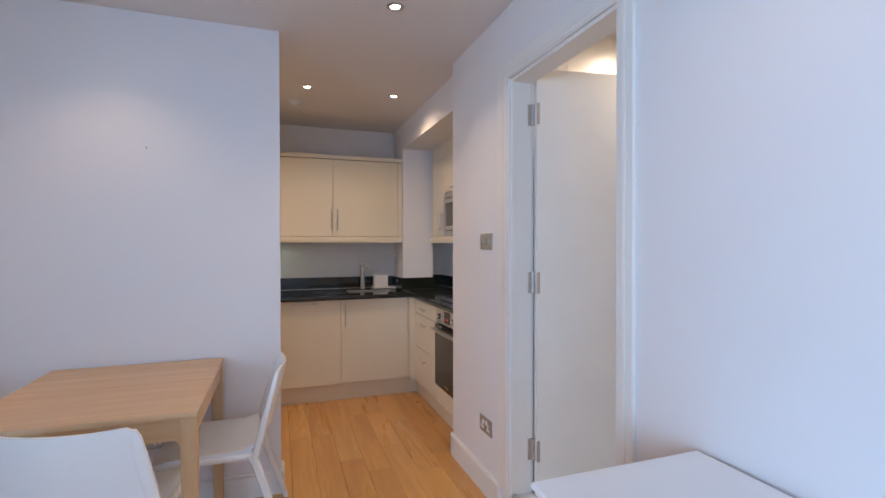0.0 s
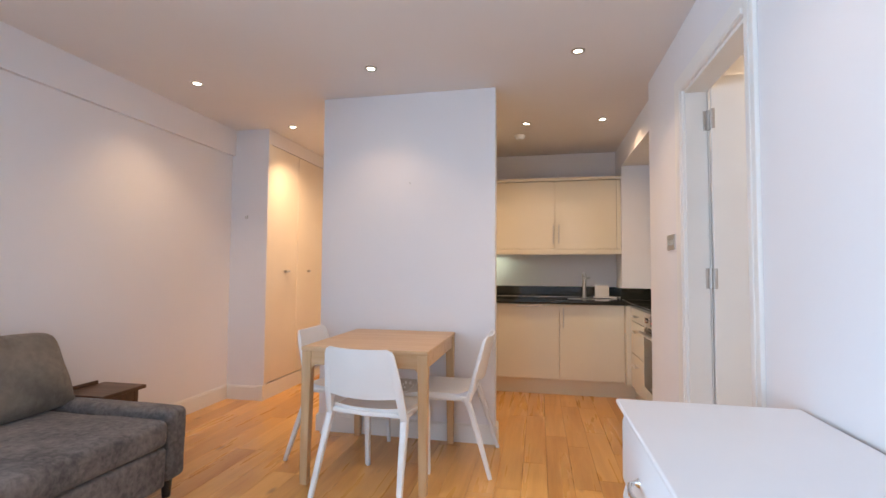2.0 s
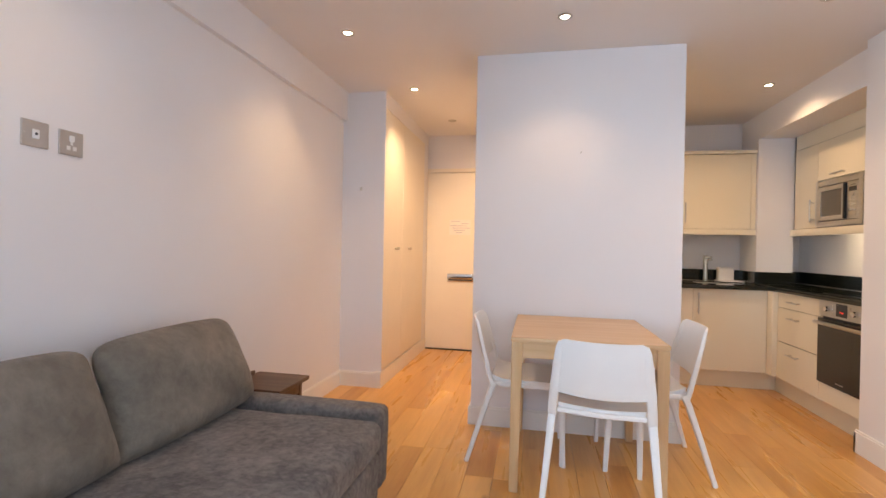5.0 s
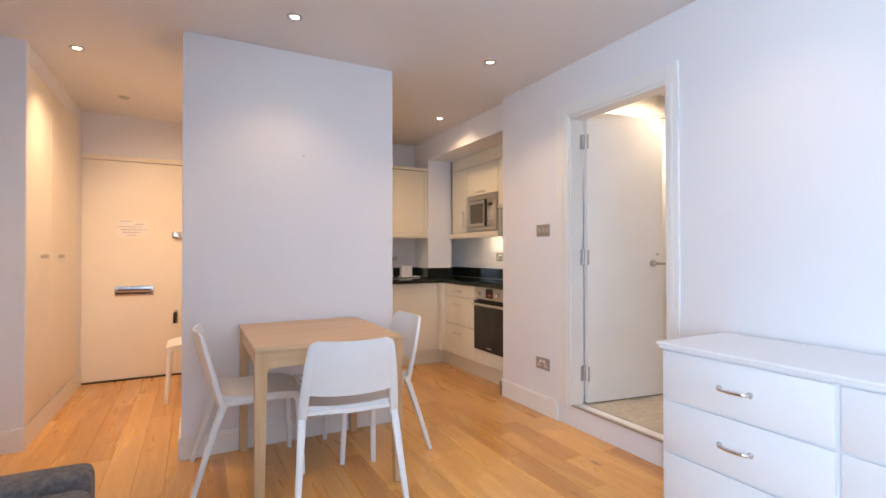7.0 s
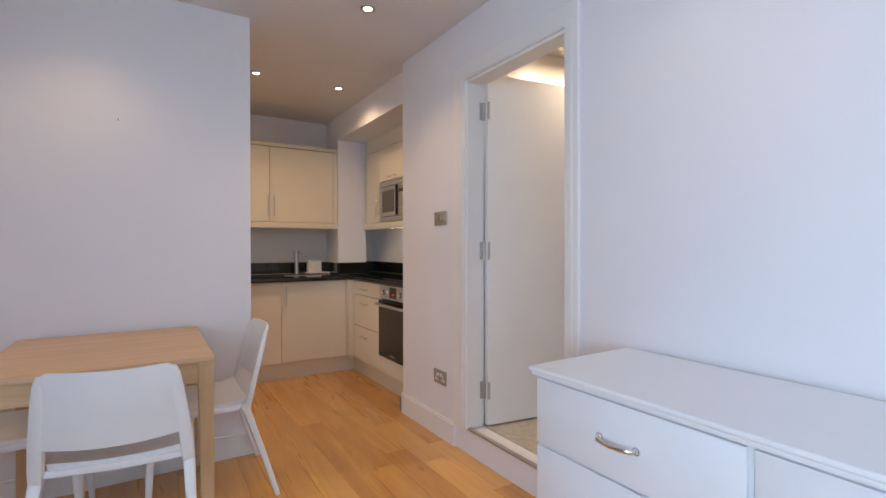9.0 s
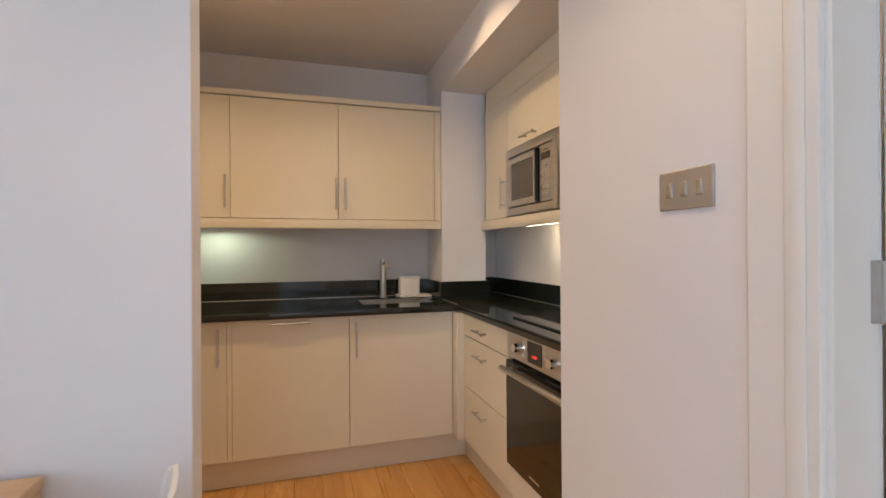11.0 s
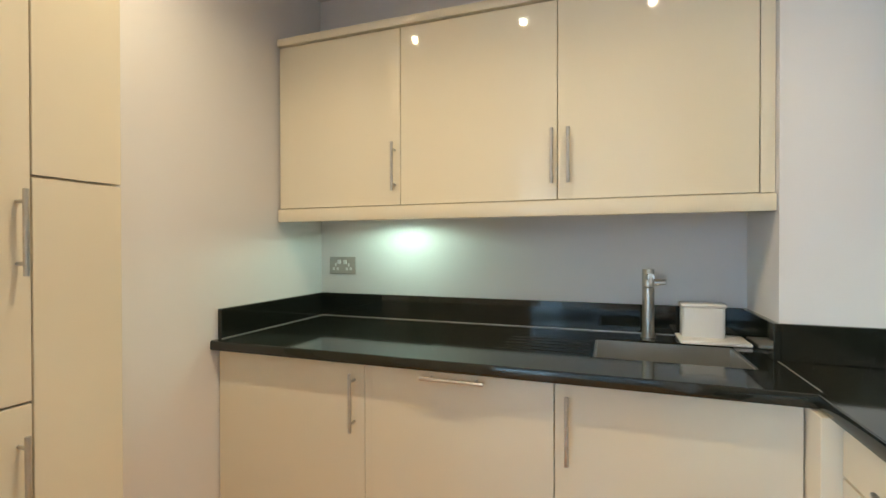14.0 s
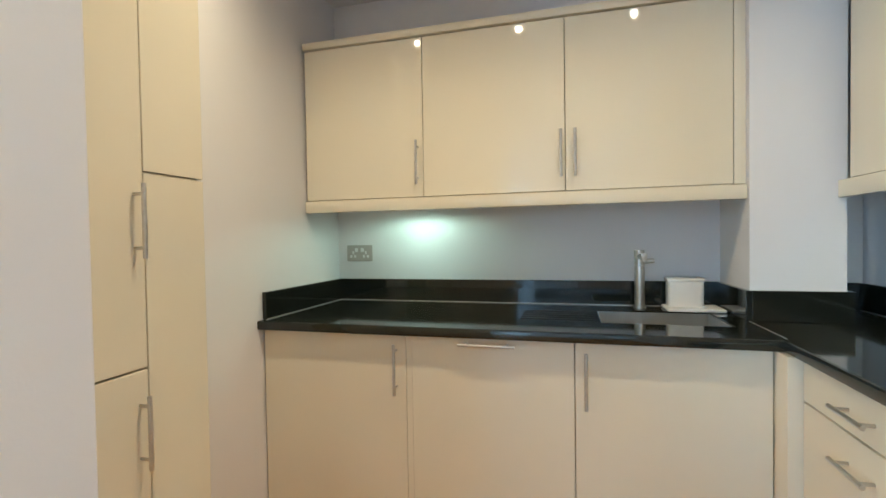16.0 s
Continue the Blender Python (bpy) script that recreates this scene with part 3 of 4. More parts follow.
def kickboards():
    for nm, dims in (("plinth_back", (-0.655, 1.25, 4.247, 4.263, 0.0, 0.150)), ("plinth_side", (1.247, 1.263, 2.952, 4.247, 0.0, 0.150))):
        solid("plinth", dims, CREAMM, "cream plinth board under the base units", "plinth", "", 0.001)


kickboards()


def worktop():
    """L-shaped granite top with the sink cut out, drainer grooves and upstands."""
    w = thing("worktop", 0.3, 4.5, 0.865, "polished black granite worktop with upstand and undermounted sink cut-out", "worktop")
    sx0, sx1, sy0, sy1 = 0.66, 1.10, 4.36, 4.68
    y0, y1, z0, z1 = 4.160, 4.849, 0.865, 0.900
    bm = nb()
    box(bm, -0.658, sx0, y0, y1, z0, z1)
    box(bm, sx1, 1.168, y0, y1, z0, z1)
    box(bm, sx0, sx1, y0, sy0, z0, z1)
    box(bm, sx0, sx1, sy1, y1, z0, z1)
    box(bm, 1.168, 1.704, 2.952, y1, z0, z1)
    bmesh.ops.remove_doubles(bm, verts=bm.verts, dist=0.0001)
    part("top", bm, GRANITE, w)
    part("nosing", sweep(nb(), [(-0.658, 4.162, 0.8825), (1.18, 4.162, 0.8825)], 0.008, 0.0175, (0, 1, 0)), GRANITE, w)
    part("nosing", sweep(nb(), [(1.170, 4.17, 0.8825), (1.170, 2.952, 0.8825)], 0.008, 0.0175, (1, 0, 0)), GRANITE, w)
    for dims in ((-0.658, 1.185, 4.83, 4.849, 0.901, 1.012), (-0.659, -0.64, 4.19, 4.829, 0.901, 1.012), (1.166, 1.185, 4.48, 4.829, 0.901, 1.012),
                 (1.186, 1.50, 4.48, 4.499, 0.901, 1.012), (1.485, 1.504, 4.50, 4.849, 0.901, 1.012), (1.504, 1.69, 4.83, 4.849, 0.901, 1.012), (1.686, 1.704, 2.952, 4.829, 0.901, 1.012)):
        part("upstand", box(nb(), *dims, 0.002), GRANITE, w)
    bm = nb()
    for dims in ((-0.64, 1.166, 4.828, 4.831, 0.9, 0.903), (1.686, 1.689, 2.99, 4.83, 0.9, 0.903), (1.178, 1.181, 4.18, 4.49, 0.8995, 0.9008), (-0.64, -0.637, 4.19, 4.83, 0.9, 0.903)):
        box(bm, *dims)
    part("sealant", bm, PLATE, w)
    for i in range(5):
        y = 4.40 + i * 0.05
        part("drainer_groove", rod(nb(), (0.36, y, 0.8985), (0.645, y, 0.8975), 0.004, seg=8), DARKGLASS, w)
    s = thing("sink", 0.88, 4.52, 0.74, "undermounted brushed steel sink bowl below the granite", "sink")
    bm = nb()
    box(bm, sx0 + 0.0005, sx0 + 0.006, sy0 + 0.0005, sy1 - 0.0005, 0.74, 0.893)
    box(bm, sx1 - 0.006, sx1 - 0.0005, sy0 + 0.0005, sy1 - 0.0005, 0.74, 0.893)
    box(bm, sx0 + 0.006, sx1 - 0.006, sy0 + 0.0005, sy0 + 0.006, 0.74, 0.893)
    box(bm, sx0 + 0.006, sx1 - 0.006, sy1 - 0.006, sy1 - 0.0005, 0.74, 0.893)
    part("bowl_sides", bm, SINKST, s)
    part("bowl_base", box(nb(), sx0, sx1, sy0, sy1, 0.728, 0.74), SINKST, s)
    part("waste", rod(nb(), (0.88, 4.53, 0.7405), (0.88, 4.53, 0.744), 0.04, seg=24), CHROME, s)


worktop()


def tap():
    t = thing("mixer_tap", 0.845, 4.765, 0.9, "tall brushed steel monobloc mixer tap beside the sink", "tap")
    bm = nb()
    rod(bm, (0.845, 4.765, 0.9), (0.845, 4.765, 0.906), 0.027, seg=24)
    rod(bm, (0.845, 4.765, 0.906), (0.845, 4.765, 1.085), 0.022, 0.021, seg=24)
    part("body", bm, STEEL, t)
    bm = nb()
    rod(bm, (0.845, 4.765, 1.088), (0.845, 4.765, 1.155), 0.021, seg=24)
    rod(bm, (0.845, 4.765, 1.125), (0.845, 4.62, 1.135), 0.012)
    rod(bm, (0.845, 4.628, 1.135), (0.845, 4.628, 1.112), 0.010)
    part("spout", bm, STEEL, t)
    part("lever", rod(nb(), (0.86, 4.765, 1.105), (0.905, 4.755, 1.108), 0.012, 0.010), STEEL, t)


tap()


def dish_holder():
    h = thing("sponge_caddy", 1.03, 4.77, 0.9, "white plastic sink caddy standing on the worktop", "caddy")
    bm = nb()
    box(bm, 0.955, 1.095, 4.735, 4.805, 0.904, 1.028, 0.012, 3)
    part("body", bm, WHITEP, h)
    part("rim", box(nb(), 0.951, 1.099, 4.731, 4.809, 1.020, 1.034, 0.006), WHITEP, h)
    part("tray", box(nb(), 0.94, 1.160, 4.66, 4.815, 0.9005, 0.914, 0.006), WHITEP, h)


dish_holder()

# wall units on the back wall
UZ0, UZ1 = 1.405, 2.105
for a, b, hu in ((-0.648, -0.068, -0.092), (-0.068, 0.537, 0.520), (0.537, 1.142, 0.575)):
    unit("wall_unit", UB, a, b, UZ0, UZ1, 0.32, [(a, b, UZ0, UZ1, hu, 1.555, 0.19, True)], "cream high-gloss wall unit with bar handle", "wall units")
solid("light_pelmet", UB(-0.650, 1.183, -0.022, 0.012, 1.348, 1.402), CREAM, "cream light pelmet under the wall units", "pelmet", "", 0.003)
solid("cornice", UB(-0.650, 1.183, -0.318, 0.014, 2.108, 2.140), CREAM, "cream cornice along the top of the wall units", "cornice", "", 0.003)
solid("end_filler", UB(1.144, 1.183, -0.31, -0.003, 1.405, 2.105), CREAM, "cream filler beside the wall unit", "panel", "", 0.002)
solid("unit_underside", UB(-0.650, 1.183, -0.32, -0.024, 1.385, 1.403), CREAMM, "cream underside board of the wall units", "panel", "")


def puck(x, y, z):
    p = thing("under_cabinet_light", x, y, z - 0.012, "round steel under-cabinet light", "light", "under-cabinet lights")
    part("housing", rod(nb(), (x, y, z), (x, y, z - 0.012), 0.034, seg=24), STEEL, p)
    return p


pk = puck(-0.17, 4.65, 1.385)
part("lens", rod(nb(), (-0.17, 4.65, 1.3728), (-0.17, 4.65, 1.3705), 0.026, seg=24), glow("green_white_lens", (0.85, 1.0, 0.85), 6.0), pk)
puck(0.33, 4.70, 1.385)

# wall units over the hob
RZ1 = 2.100
unit("wall_unit", UR, 4.104, 4.445, 1.402, RZ1, 0.238, [(4.104, 4.445, 1.402, RZ1, 4.150, 1.545, 0.19, True)], "narrow cream gloss wall unit beside the microwave", "wall units")
mw_unit = unit("microwave_unit", UR, 3.524, 4.104, 1.402, RZ1, 0.238, [(3.524, 4.104, 1.785, RZ1, 3.815, 1.815, 0.15, False)], "cream gloss wall unit housing the microwave", "wall units")
unit("hood_unit", UR, 2.955, 3.522, 1.650, RZ1, 0.238, [(2.955, 3.522, 1.650, RZ1, 3.26, 1.69, 0.15, False)], "cream gloss wall unit above the cooker hood", "wall units")
solid("top_filler", UR(2.955, 4.445, -0.238, -0.006, 2.104, 2.233), CREAM, "cream panel between wall units and bulkhead", "panel", "")
solid("light_pelmet", UR(3.514, 4.497, -0.022, 0.010, 1.340, 1.400), CREAM, "cream light pelmet below the microwave unit", "pelmet", "", 0.003)
part("end_panel", box(nb(), 1.476, 1.703, 3.512, 3.523, 1.402, 1.648), CREAM, mw_unit)
solid("side_pelmet", (1.476, 1.703, 3.512, 3.523, 1.340, 1.400), CREAM, "cream pelmet return below the microwave unit", "pelmet", "")
solid("unit_underside", UR(3.524, 4.445, -0.238, -0.024, 1.380, 1.401), CREAMM, "cream underside board over the hob run", "panel", "")
sl = thing("strip_light", 1.56, 3.80, 1.36, "slim lit strip light under the microwave unit", "light", "under-cabinet lights")
part("housing", box(nb(), 1.53, 1.59, 3.64, 3.96, 1.374, 1.380), WHITEP, sl)
part("diffuser", box(nb(), 1.495, 1.53, 3.66, 3.98, 1.343, 1.374, 0.004), TUBE, sl)


def cooker_hood():
    h = thing("cooker_hood", 1.58, 3.26, 1.61, "slim steel cooker hood under the wall unit", "hood")
    part("front_rail", box(nb(), 1.452, 1.470, 2.955, 3.520, 1.612, 1.648, 0.003), STEEL, h)
    part("filter", box(nb(), 1.472, 1.70, 2.955, 3.510, 1.622, 1.646, 0.003), PLATE, h)
    for y in (3.12, 3.40):
        part("lamp_cover", rod(nb(), (1.60, y, 1.622), (1.60, y, 1.616), 0.03, seg=20), STEEL, h)
    for y in (3.20, 3.26, 3.32):
        part("switch", rod(nb(), (1.51, y, 1.622), (1.51, y, 1.617), 0.008, seg=12), BLACK, h)


cooker_hood()


def microwave():
    y0, y1, z0, z1 = 3.532, 4.100, 1.404, 1.776
    m = thing("microwave", 1.5, (y0 + y1) / 2, z0, "built-in stainless steel microwave with dark window and keypad", "microwave")
    F = facing("-x", 1.464)
    iy0, iy1, iz0, iz1 = y0 + 0.045, y1 - 0.045, z0 + 0.042, z1 - 0.045
    bm = nb()
    box(bm, *F(y0, iy0, -0.02, 0.016, z0, z1), 0.002)
    box(bm, *F(iy1, y1, -0.02, 0.016, z0, z1), 0.002)
    box(bm, *F(iy0, iy1, -0.02, 0.016, z0, iz0), 0.002)
    box(bm, *F(iy0, iy1, -0.02, 0.016, iz1, z1), 0.002)
    part("trim_frame", bm, STEEL, m)
    part("recess", box(nb(), *F(iy0, iy1, -0.02, 0.001, iz0, iz1)), BLACK, m)
    sp = iy0 + 0.128
    bm = nb()
    a0, a1, c0, c1 = sp + 0.028, iy1 - 0.008, iz0 + 0.006, iz1 - 0.008
    box(bm, *F(a0, a0 + 0.028, 0.001, 0.020, c0, c1), 0.002)
    box(bm, *F(a1 - 0.022, a1, 0.001, 0.020, c0, c1), 0.002)
    box(bm, *F(a0 + 0.028, a1 - 0.022, 0.001, 0.020, c0, c0 + 0.035), 0.002)
    box(bm, *F(a0 + 0.028, a1 - 0.022, 0.001, 0.020, c1 - 0.035, c1), 0.002)
    dr = part("door", bm, STEEL, m)
    part("window", box(nb(), *F(a0 + 0.028, a1 - 0.022, 0.001, 0.014, c0 + 0.035, c1 - 0.035)), MESHGLASS, dr)
    part("door_handle", box(nb(), *F(sp + 0.008, sp + 0.025, 0.004, 0.030, c0 + 0.004, c1 - 0.002), 0.005), BLACK, dr, "glossy black handle bar")
    pn = part("control_panel", box(nb(), *F(iy0 + 0.003, sp + 0.002, 0.001, 0.014, iz0 + 0.004, iz1 - 0.004), 0.002), STEEL, m)
    part("display", box(nb(), *F(iy0 + 0.022, iy0 + 0.105, 0.014, 0.0155, iz1 - 0.078, iz1 - 0.045)), DARKGLASS, pn)
    dial = rod(nb(), spot_at(F, iy0 + 0.062, 0.014, iz1 - 0.100), spot_at(F, iy0 + 0.062, 0.020, iz1 - 0.100), 0.014, seg=20)
    part("dial", dial, STEEL, pn)
    for r in range(3):
        for c in range(3 + (r == 1)):
            p = spot_at(F, iy0 + 0.030 + c * 0.025, 0.014, iz1 - 0.130 - r * 0.022)
            q = spot_at(F, iy0 + 0.030 + c * 0.025, 0.018, iz1 - 0.130 - r * 0.022)
            part("button", rod(nb(), p, q, 0.0065, seg=10), CHROME, pn)
    for c in (0.022, 0.066):
        part("button", box(nb(), *F(iy0 + c, iy0 + c + 0.036, 0.014, 0.018, iz0 + 0.062, iz0 + 0.080), 0.003), CHROME, pn)
    part("open_button", box(nb(), *F(iy0 + 0.022, iy0 + 0.100, 0.014, 0.019, iz0 + 0.022, iz0 + 0.052), 0.003), STEEL, pn)
    part("bars", box(nb(), *F(iy0 + 0.035, iy0 + 0.09, 0.014, 0.0145, iz1 - 0.034, iz1 - 0.029)), BLACK, pn)


microwave()


def oven():
    y0, y1 = 2.953, 3.512
    o = thing("built_in_oven", 1.3, 3.26, 0.28, "built-in electric oven with steel control panel and dark glass door", "oven")
    F = facing("-x", 1.190)
    part("body", box(nb(), *F(y0, y1, -0.46, -0.02, 0.283, 0.86)), BLACK, o)
    pn = part("control_panel", box(nb(), *F(y0, y1, -0.02, 0.006, 0.752, 0.862), 0.002), STEEL, o)
    dr = part("door", box(nb(), *F(y0, y1, -0.02, 0.014, 0.285, 0.736), 0.003), DARKGLASS, o, "dark glass oven door")
    bm = nb()
    rod(bm, spot_at(F, y0 + 0.01, 0.050, 0.708), spot_at(F, y1 - 0.03, 0.050, 0.708), 0.0125, seg=18)
    for u in (y0 + 0.04, y1 - 0.06):
        rod(bm, spot_at(F, u, 0.012, 0.708), spot_at(F, u, 0.05, 0.708), 0.008)
    part("handle", bm, STEEL, dr, "thick steel bar handle")
    part("logo_bar", box(nb(), *F(3.22, 3.30, 0.014, 0.0146, 0.315, 0.323)), PLATE, dr)
    for u in (3.405, 3.115):
        bm = nb()
        rod(bm, spot_at(F, u, 0.006, 0.806), spot_at(F, u, 0.030, 0.806), 0.021, 0.018, seg=24)
        part("knob", bm, CHROME, pn, "steel control knob")
    cl = part("clock_window", box(nb(), *F(3.205, 3.320, 0.006, 0.0075, 0.768, 0.852)), BLACK, pn)
    font = bpy.data.curves.new("digits", "FONT")
    font.body, font.size, font.align_x, font.extrude = "14:46", 0.019, "CENTER", 0.0004
    tmp = bpy.data.objects.new("digits_curve", font)
    me = bpy.data.meshes.new_from_object(tmp)
    bpy.data.objects.remove(tmp)
    me.transform(pose(1.1818, 3.262, 0.790, 90, 0, -90))
    me.materials.append(RED)
    dg = new("clock_digits", me)
    dg.parent = cl
    for u in (3.352, 3.172):
        for i in range(3):
            z = 0.785 + i * 0.024
            part("button", rod(nb(), spot_at(F, u, 0.006, z), spot_at(F, u, 0.010, z), 0.008, seg=12), CHROME, pn)
    solid("oven_plinth_panel", F(y0, y1, -0.02, 0, 0.154, 0.280), CREAM, "cream gloss filler panel under the oven", "panel", "", 0.002)


oven()


def hob():
    h = thing("ceramic_hob", 1.45, 3.32, 0.9, "black ceramic glass hob set into the granite", "hob")
    part("glass_top", box(nb(), 1.262, 1.660, 3.01, 3.60, 0.9005, 0.906, 0.002), DARKGLASS, h)
    part("edge_trim", box(nb(), 1.254, 1.262, 3.01, 3.604, 0.9005, 0.9065, 0.001), BLACK, h)


hob()


def tall_units():
    unit("fridge_freezer_unit", TL, 2.935, 3.522, 0.15, 2.315, 0.215,
         [(2.935, 3.522, 0.15, 0.893, 3.495, 0.735, 0.19, True), (2.935, 3.522, 0.896, 2.315, 3.495, 1.275, 0.19, True)],
         "tall cream gloss integrated fridge freezer with bar handles", "tall units")
    unit("larder_unit", TL, 3.523, 3.728, 0.15, 2.315, 0.215,
         [(3.523, 3.728, 0.15, 1.402, 0, 0, 0, True), (3.523, 3.728, 1.405, 2.315, 0, 0, 0, True)],
         "narrow tall cream gloss unit beside the fridge", "tall units")
    solid("plinth", (-0.575, -0.56, 2.935, 3.728, 0.0, 0.148), CREAMM, "cream plinth board under the tall units", "plinth", "")


tall_units()


# ---- sockets, switches, ceiling fittings ----
def socket(F, u, z, gangs=2, face=PLATE, insert=WHITEP):
    x, y, zz = spot_at(F, u, 0, z)
    w = 0.146 if gangs == 2 else 0.086
    s = thing("wall_socket", x, y, z - 0.043, "satin steel double wall socket with white inserts" if gangs == 2 else "satin steel single wall outlet with white insert", "socket", "wall sockets")
    part("plate", box(nb(), *F(u - w / 2, u + w / 2, 0, 0.007, z - 0.043, z + 0.043), 0.003), face, s)
    for k in ((-0.037, 0.037) if gangs == 2 else (0.0,)):
        part("rocker", box(nb(), *F(u + k * 0.45 - 0.009, u + k * 0.45 + 0.009, 0.006, 0.011, z + 0.006, z + 0.027), 0.002), insert, s)
        bm = nb()
        box(bm, *F(u + k - 0.004, u + k + 0.004, 0.006, 0.0085, z - 0.006, z + 0.012))
        for e in (-0.011, 0.011):
            box(bm, *F(u + k + e - 0.006, u + k + e + 0.006, 0.006, 0.0085, z - 0.024, z - 0.010))
        part("pin_insert", bm, insert, s)


def switch(F, u, z, w, n):
    x, y, zz = spot_at(F, u, 0, z)
    s = thing("light_switch", x, y, z - 0.043, "satin steel multi-gang light switch", "switch", "light switches")
    part("plate", box(nb(), *F(u - w / 2, u + w / 2, 0, 0.007, z - 0.043, z + 0.043), 0.003), PLATE, s)
    for i in range(n):
        k = (i - (n - 1) / 2) * w / (n + 0.6)
        part("rocker", box(nb(), *F(u + k - 0.008, u + k + 0.008, 0.006, 0.011, z - 0.016, z + 0.016), 0.002), STEEL, s)


RW = facing("-x", 1.11)
switch(RW, 2.437, 1.343, 0.146, 3)
socket(RW, 2.447, 0.366)
socket(facing("-y", 4.85), -0.535, 1.148)
socket(facing("-x", 1.705), 3.826, 1.138)
switch(facing("-y", 2.75), 3.5, 1.45, 0.086, 1)
LW = facing("+x", -2.42)
socket(facing("-y", 2.83), -0.533, 0.364)
socket(LW, 1.075, 1.515, 1)


def aerial_outlet(F, u, z):
    x, y, zz = spot_at(F, u, 0, z)
    s = thing("aerial_outlet", x, y, z - 0.043, "satin steel aerial outlet with a small white insert", "socket", "wall sockets")
    part("plate", box(nb(), *F(u - 0.043, u + 0.043, 0, 0.007, z - 0.043, z + 0.043), 0.003), PLATE, s)
    part("insert", box(nb(), *F(u - 0.011, u + 0.011, 0.006, 0.010, z - 0.015, z + 0.015), 0.002), WHITEP, s)
    part("aerial_pin", rod(nb(), spot_at(F, u, 0.009, z), spot_at(F, u, 0.0115, z), 0.0045, seg=12), BLACK, s)
    part("screw", rod(nb(), spot_at(F, u - 0.034, 0.006, z), spot_at(F, u - 0.034, 0.008, z), 0.003, seg=8), STEEL, s)


aerial_outlet(LW, 0.955, 1.520)


def cooker_switch():
    F = facing("-x", 1.705)
    u, z = 3.588, 1.138
    s = thing("cooker_switch", 1.70, u, z - 0.043, "pale metal cooker isolator with a red rocker", "switch")
    part("plate", box(nb(), *F(u - 0.043, u + 0.043, 0, 0.007, z - 0.043, z + 0.043), 0.003), paint("pale_plate", (0.72, 0.68, 0.58), 0.35, 0.4), s)
    part("surround", box(nb(), *F(u - 0.013, u + 0.013, 0.006, 0.010, z - 0.020, z + 0.022), 0.002), WHITEP, s)
    part("rocker", box(nb(), *F(u - 0.006, u + 0.006, 0.009, 0.013, z - 0.015, z + 0.006), 0.002), REDP, s)
    for e in (-0.032, 0.032):
        part("screw", rod(nb(), spot_at(F, u + e, 0.006, z), spot_at(F, u + e, 0.008, z), 0.003, seg=8), PLATE, s)


cooker_switch()


def ring(bm, x, y, r0, r1, z0, z1, seg=32):
    """A bevelled ring that hangs from z1 to z0."""
    prof = ((r1, z1), (r1, z0 + 0.002), (r1 - 0.003, z0), (r0 + 0.002, z0), (r0, z0 + 0.003), (r0 - 0.004, z1))
    rows = [[bm.verts.new((x + r * math.cos(2 * math.pi * i / seg), y + r * math.sin(2 * math.pi * i / seg), z)) for i in range(seg)] for r, z in prof]
    for a, b in zip(rows, rows[1:]):
        for i in range(seg):
            bm.faces.new((a[i], a[(i + 1) % seg], b[(i + 1) % seg], b[i]))
    return bm


def downlight(x, y, lit=True):
    d = thing("downlight", x, y, CEIL - 0.008, "recessed steel-rimmed ceiling downlight, switched on" if lit else "recessed steel-rimmed ceiling downlight, switched off", "ceiling light", "downlights")
    part("rim", ring(nb(), x, y, 0.025, 0.041, CEIL - 0.007, CEIL - 0.0005), STEEL, d)
    part("lamp", rod(nb(), (x, y, CEIL - 0.0005), (x, y, CEIL - 0.003), 0.021, seg=24), BULB if lit else PLATE, d)


for sx, sy in SPOTS:
    downlight(sx, sy)
downlight(-1.665, 4.37, False)


def smoke_alarm():
    s = thing("smoke_alarm", 0.20, 4.045, CEIL - 0.04, "round white plastic smoke alarm on the ceiling", "smoke alarm")
    bm = nb()
    rod(bm, (0.20, 4.045, CEIL - 0.001), (0.20, 4.045, CEIL - 0.014), 0.052, seg=32)
    part("base", bm, WHITEP, s)
    bm = nb()
    rod(bm, (0.20, 4.045, CEIL - 0.014), (0.20, 4.045, CEIL - 0.038), 0.048, 0.034, seg=32)
    part("cover", bm, WHITEP, s)


smoke_alarm()


def hook(x, y, z):
    h = thing("coat_hook", x, y, z, "small steel hook screwed to the wall", "hook")
    bm = nb()
    box(bm, x - 0.006, x + 0.006, y - 0.004, y, z - 0.012, z + 0.02, 0.001)
    rod(bm, (x, y - 0.003, z - 0.008), (x, y - 0.03, z - 0.012), 0.004)
    rod(bm, (x, y - 0.03, z - 0.012), (x, y - 0.034, z + 0.012), 0.004)
    part("hook_body", bm, STEEL, h)


hook(-2.25, 3.42, 1.65)
nail = thing("picture_nail", -0.535, 2.81, 1.80, "bare steel picture nail in the white wall", "nail")
part("nail_shaft", rod(nb(), (-0.535, 2.835, 1.80), (-0.535, 2.812, 1.805), 0.003, seg=8), PLATE, nail)


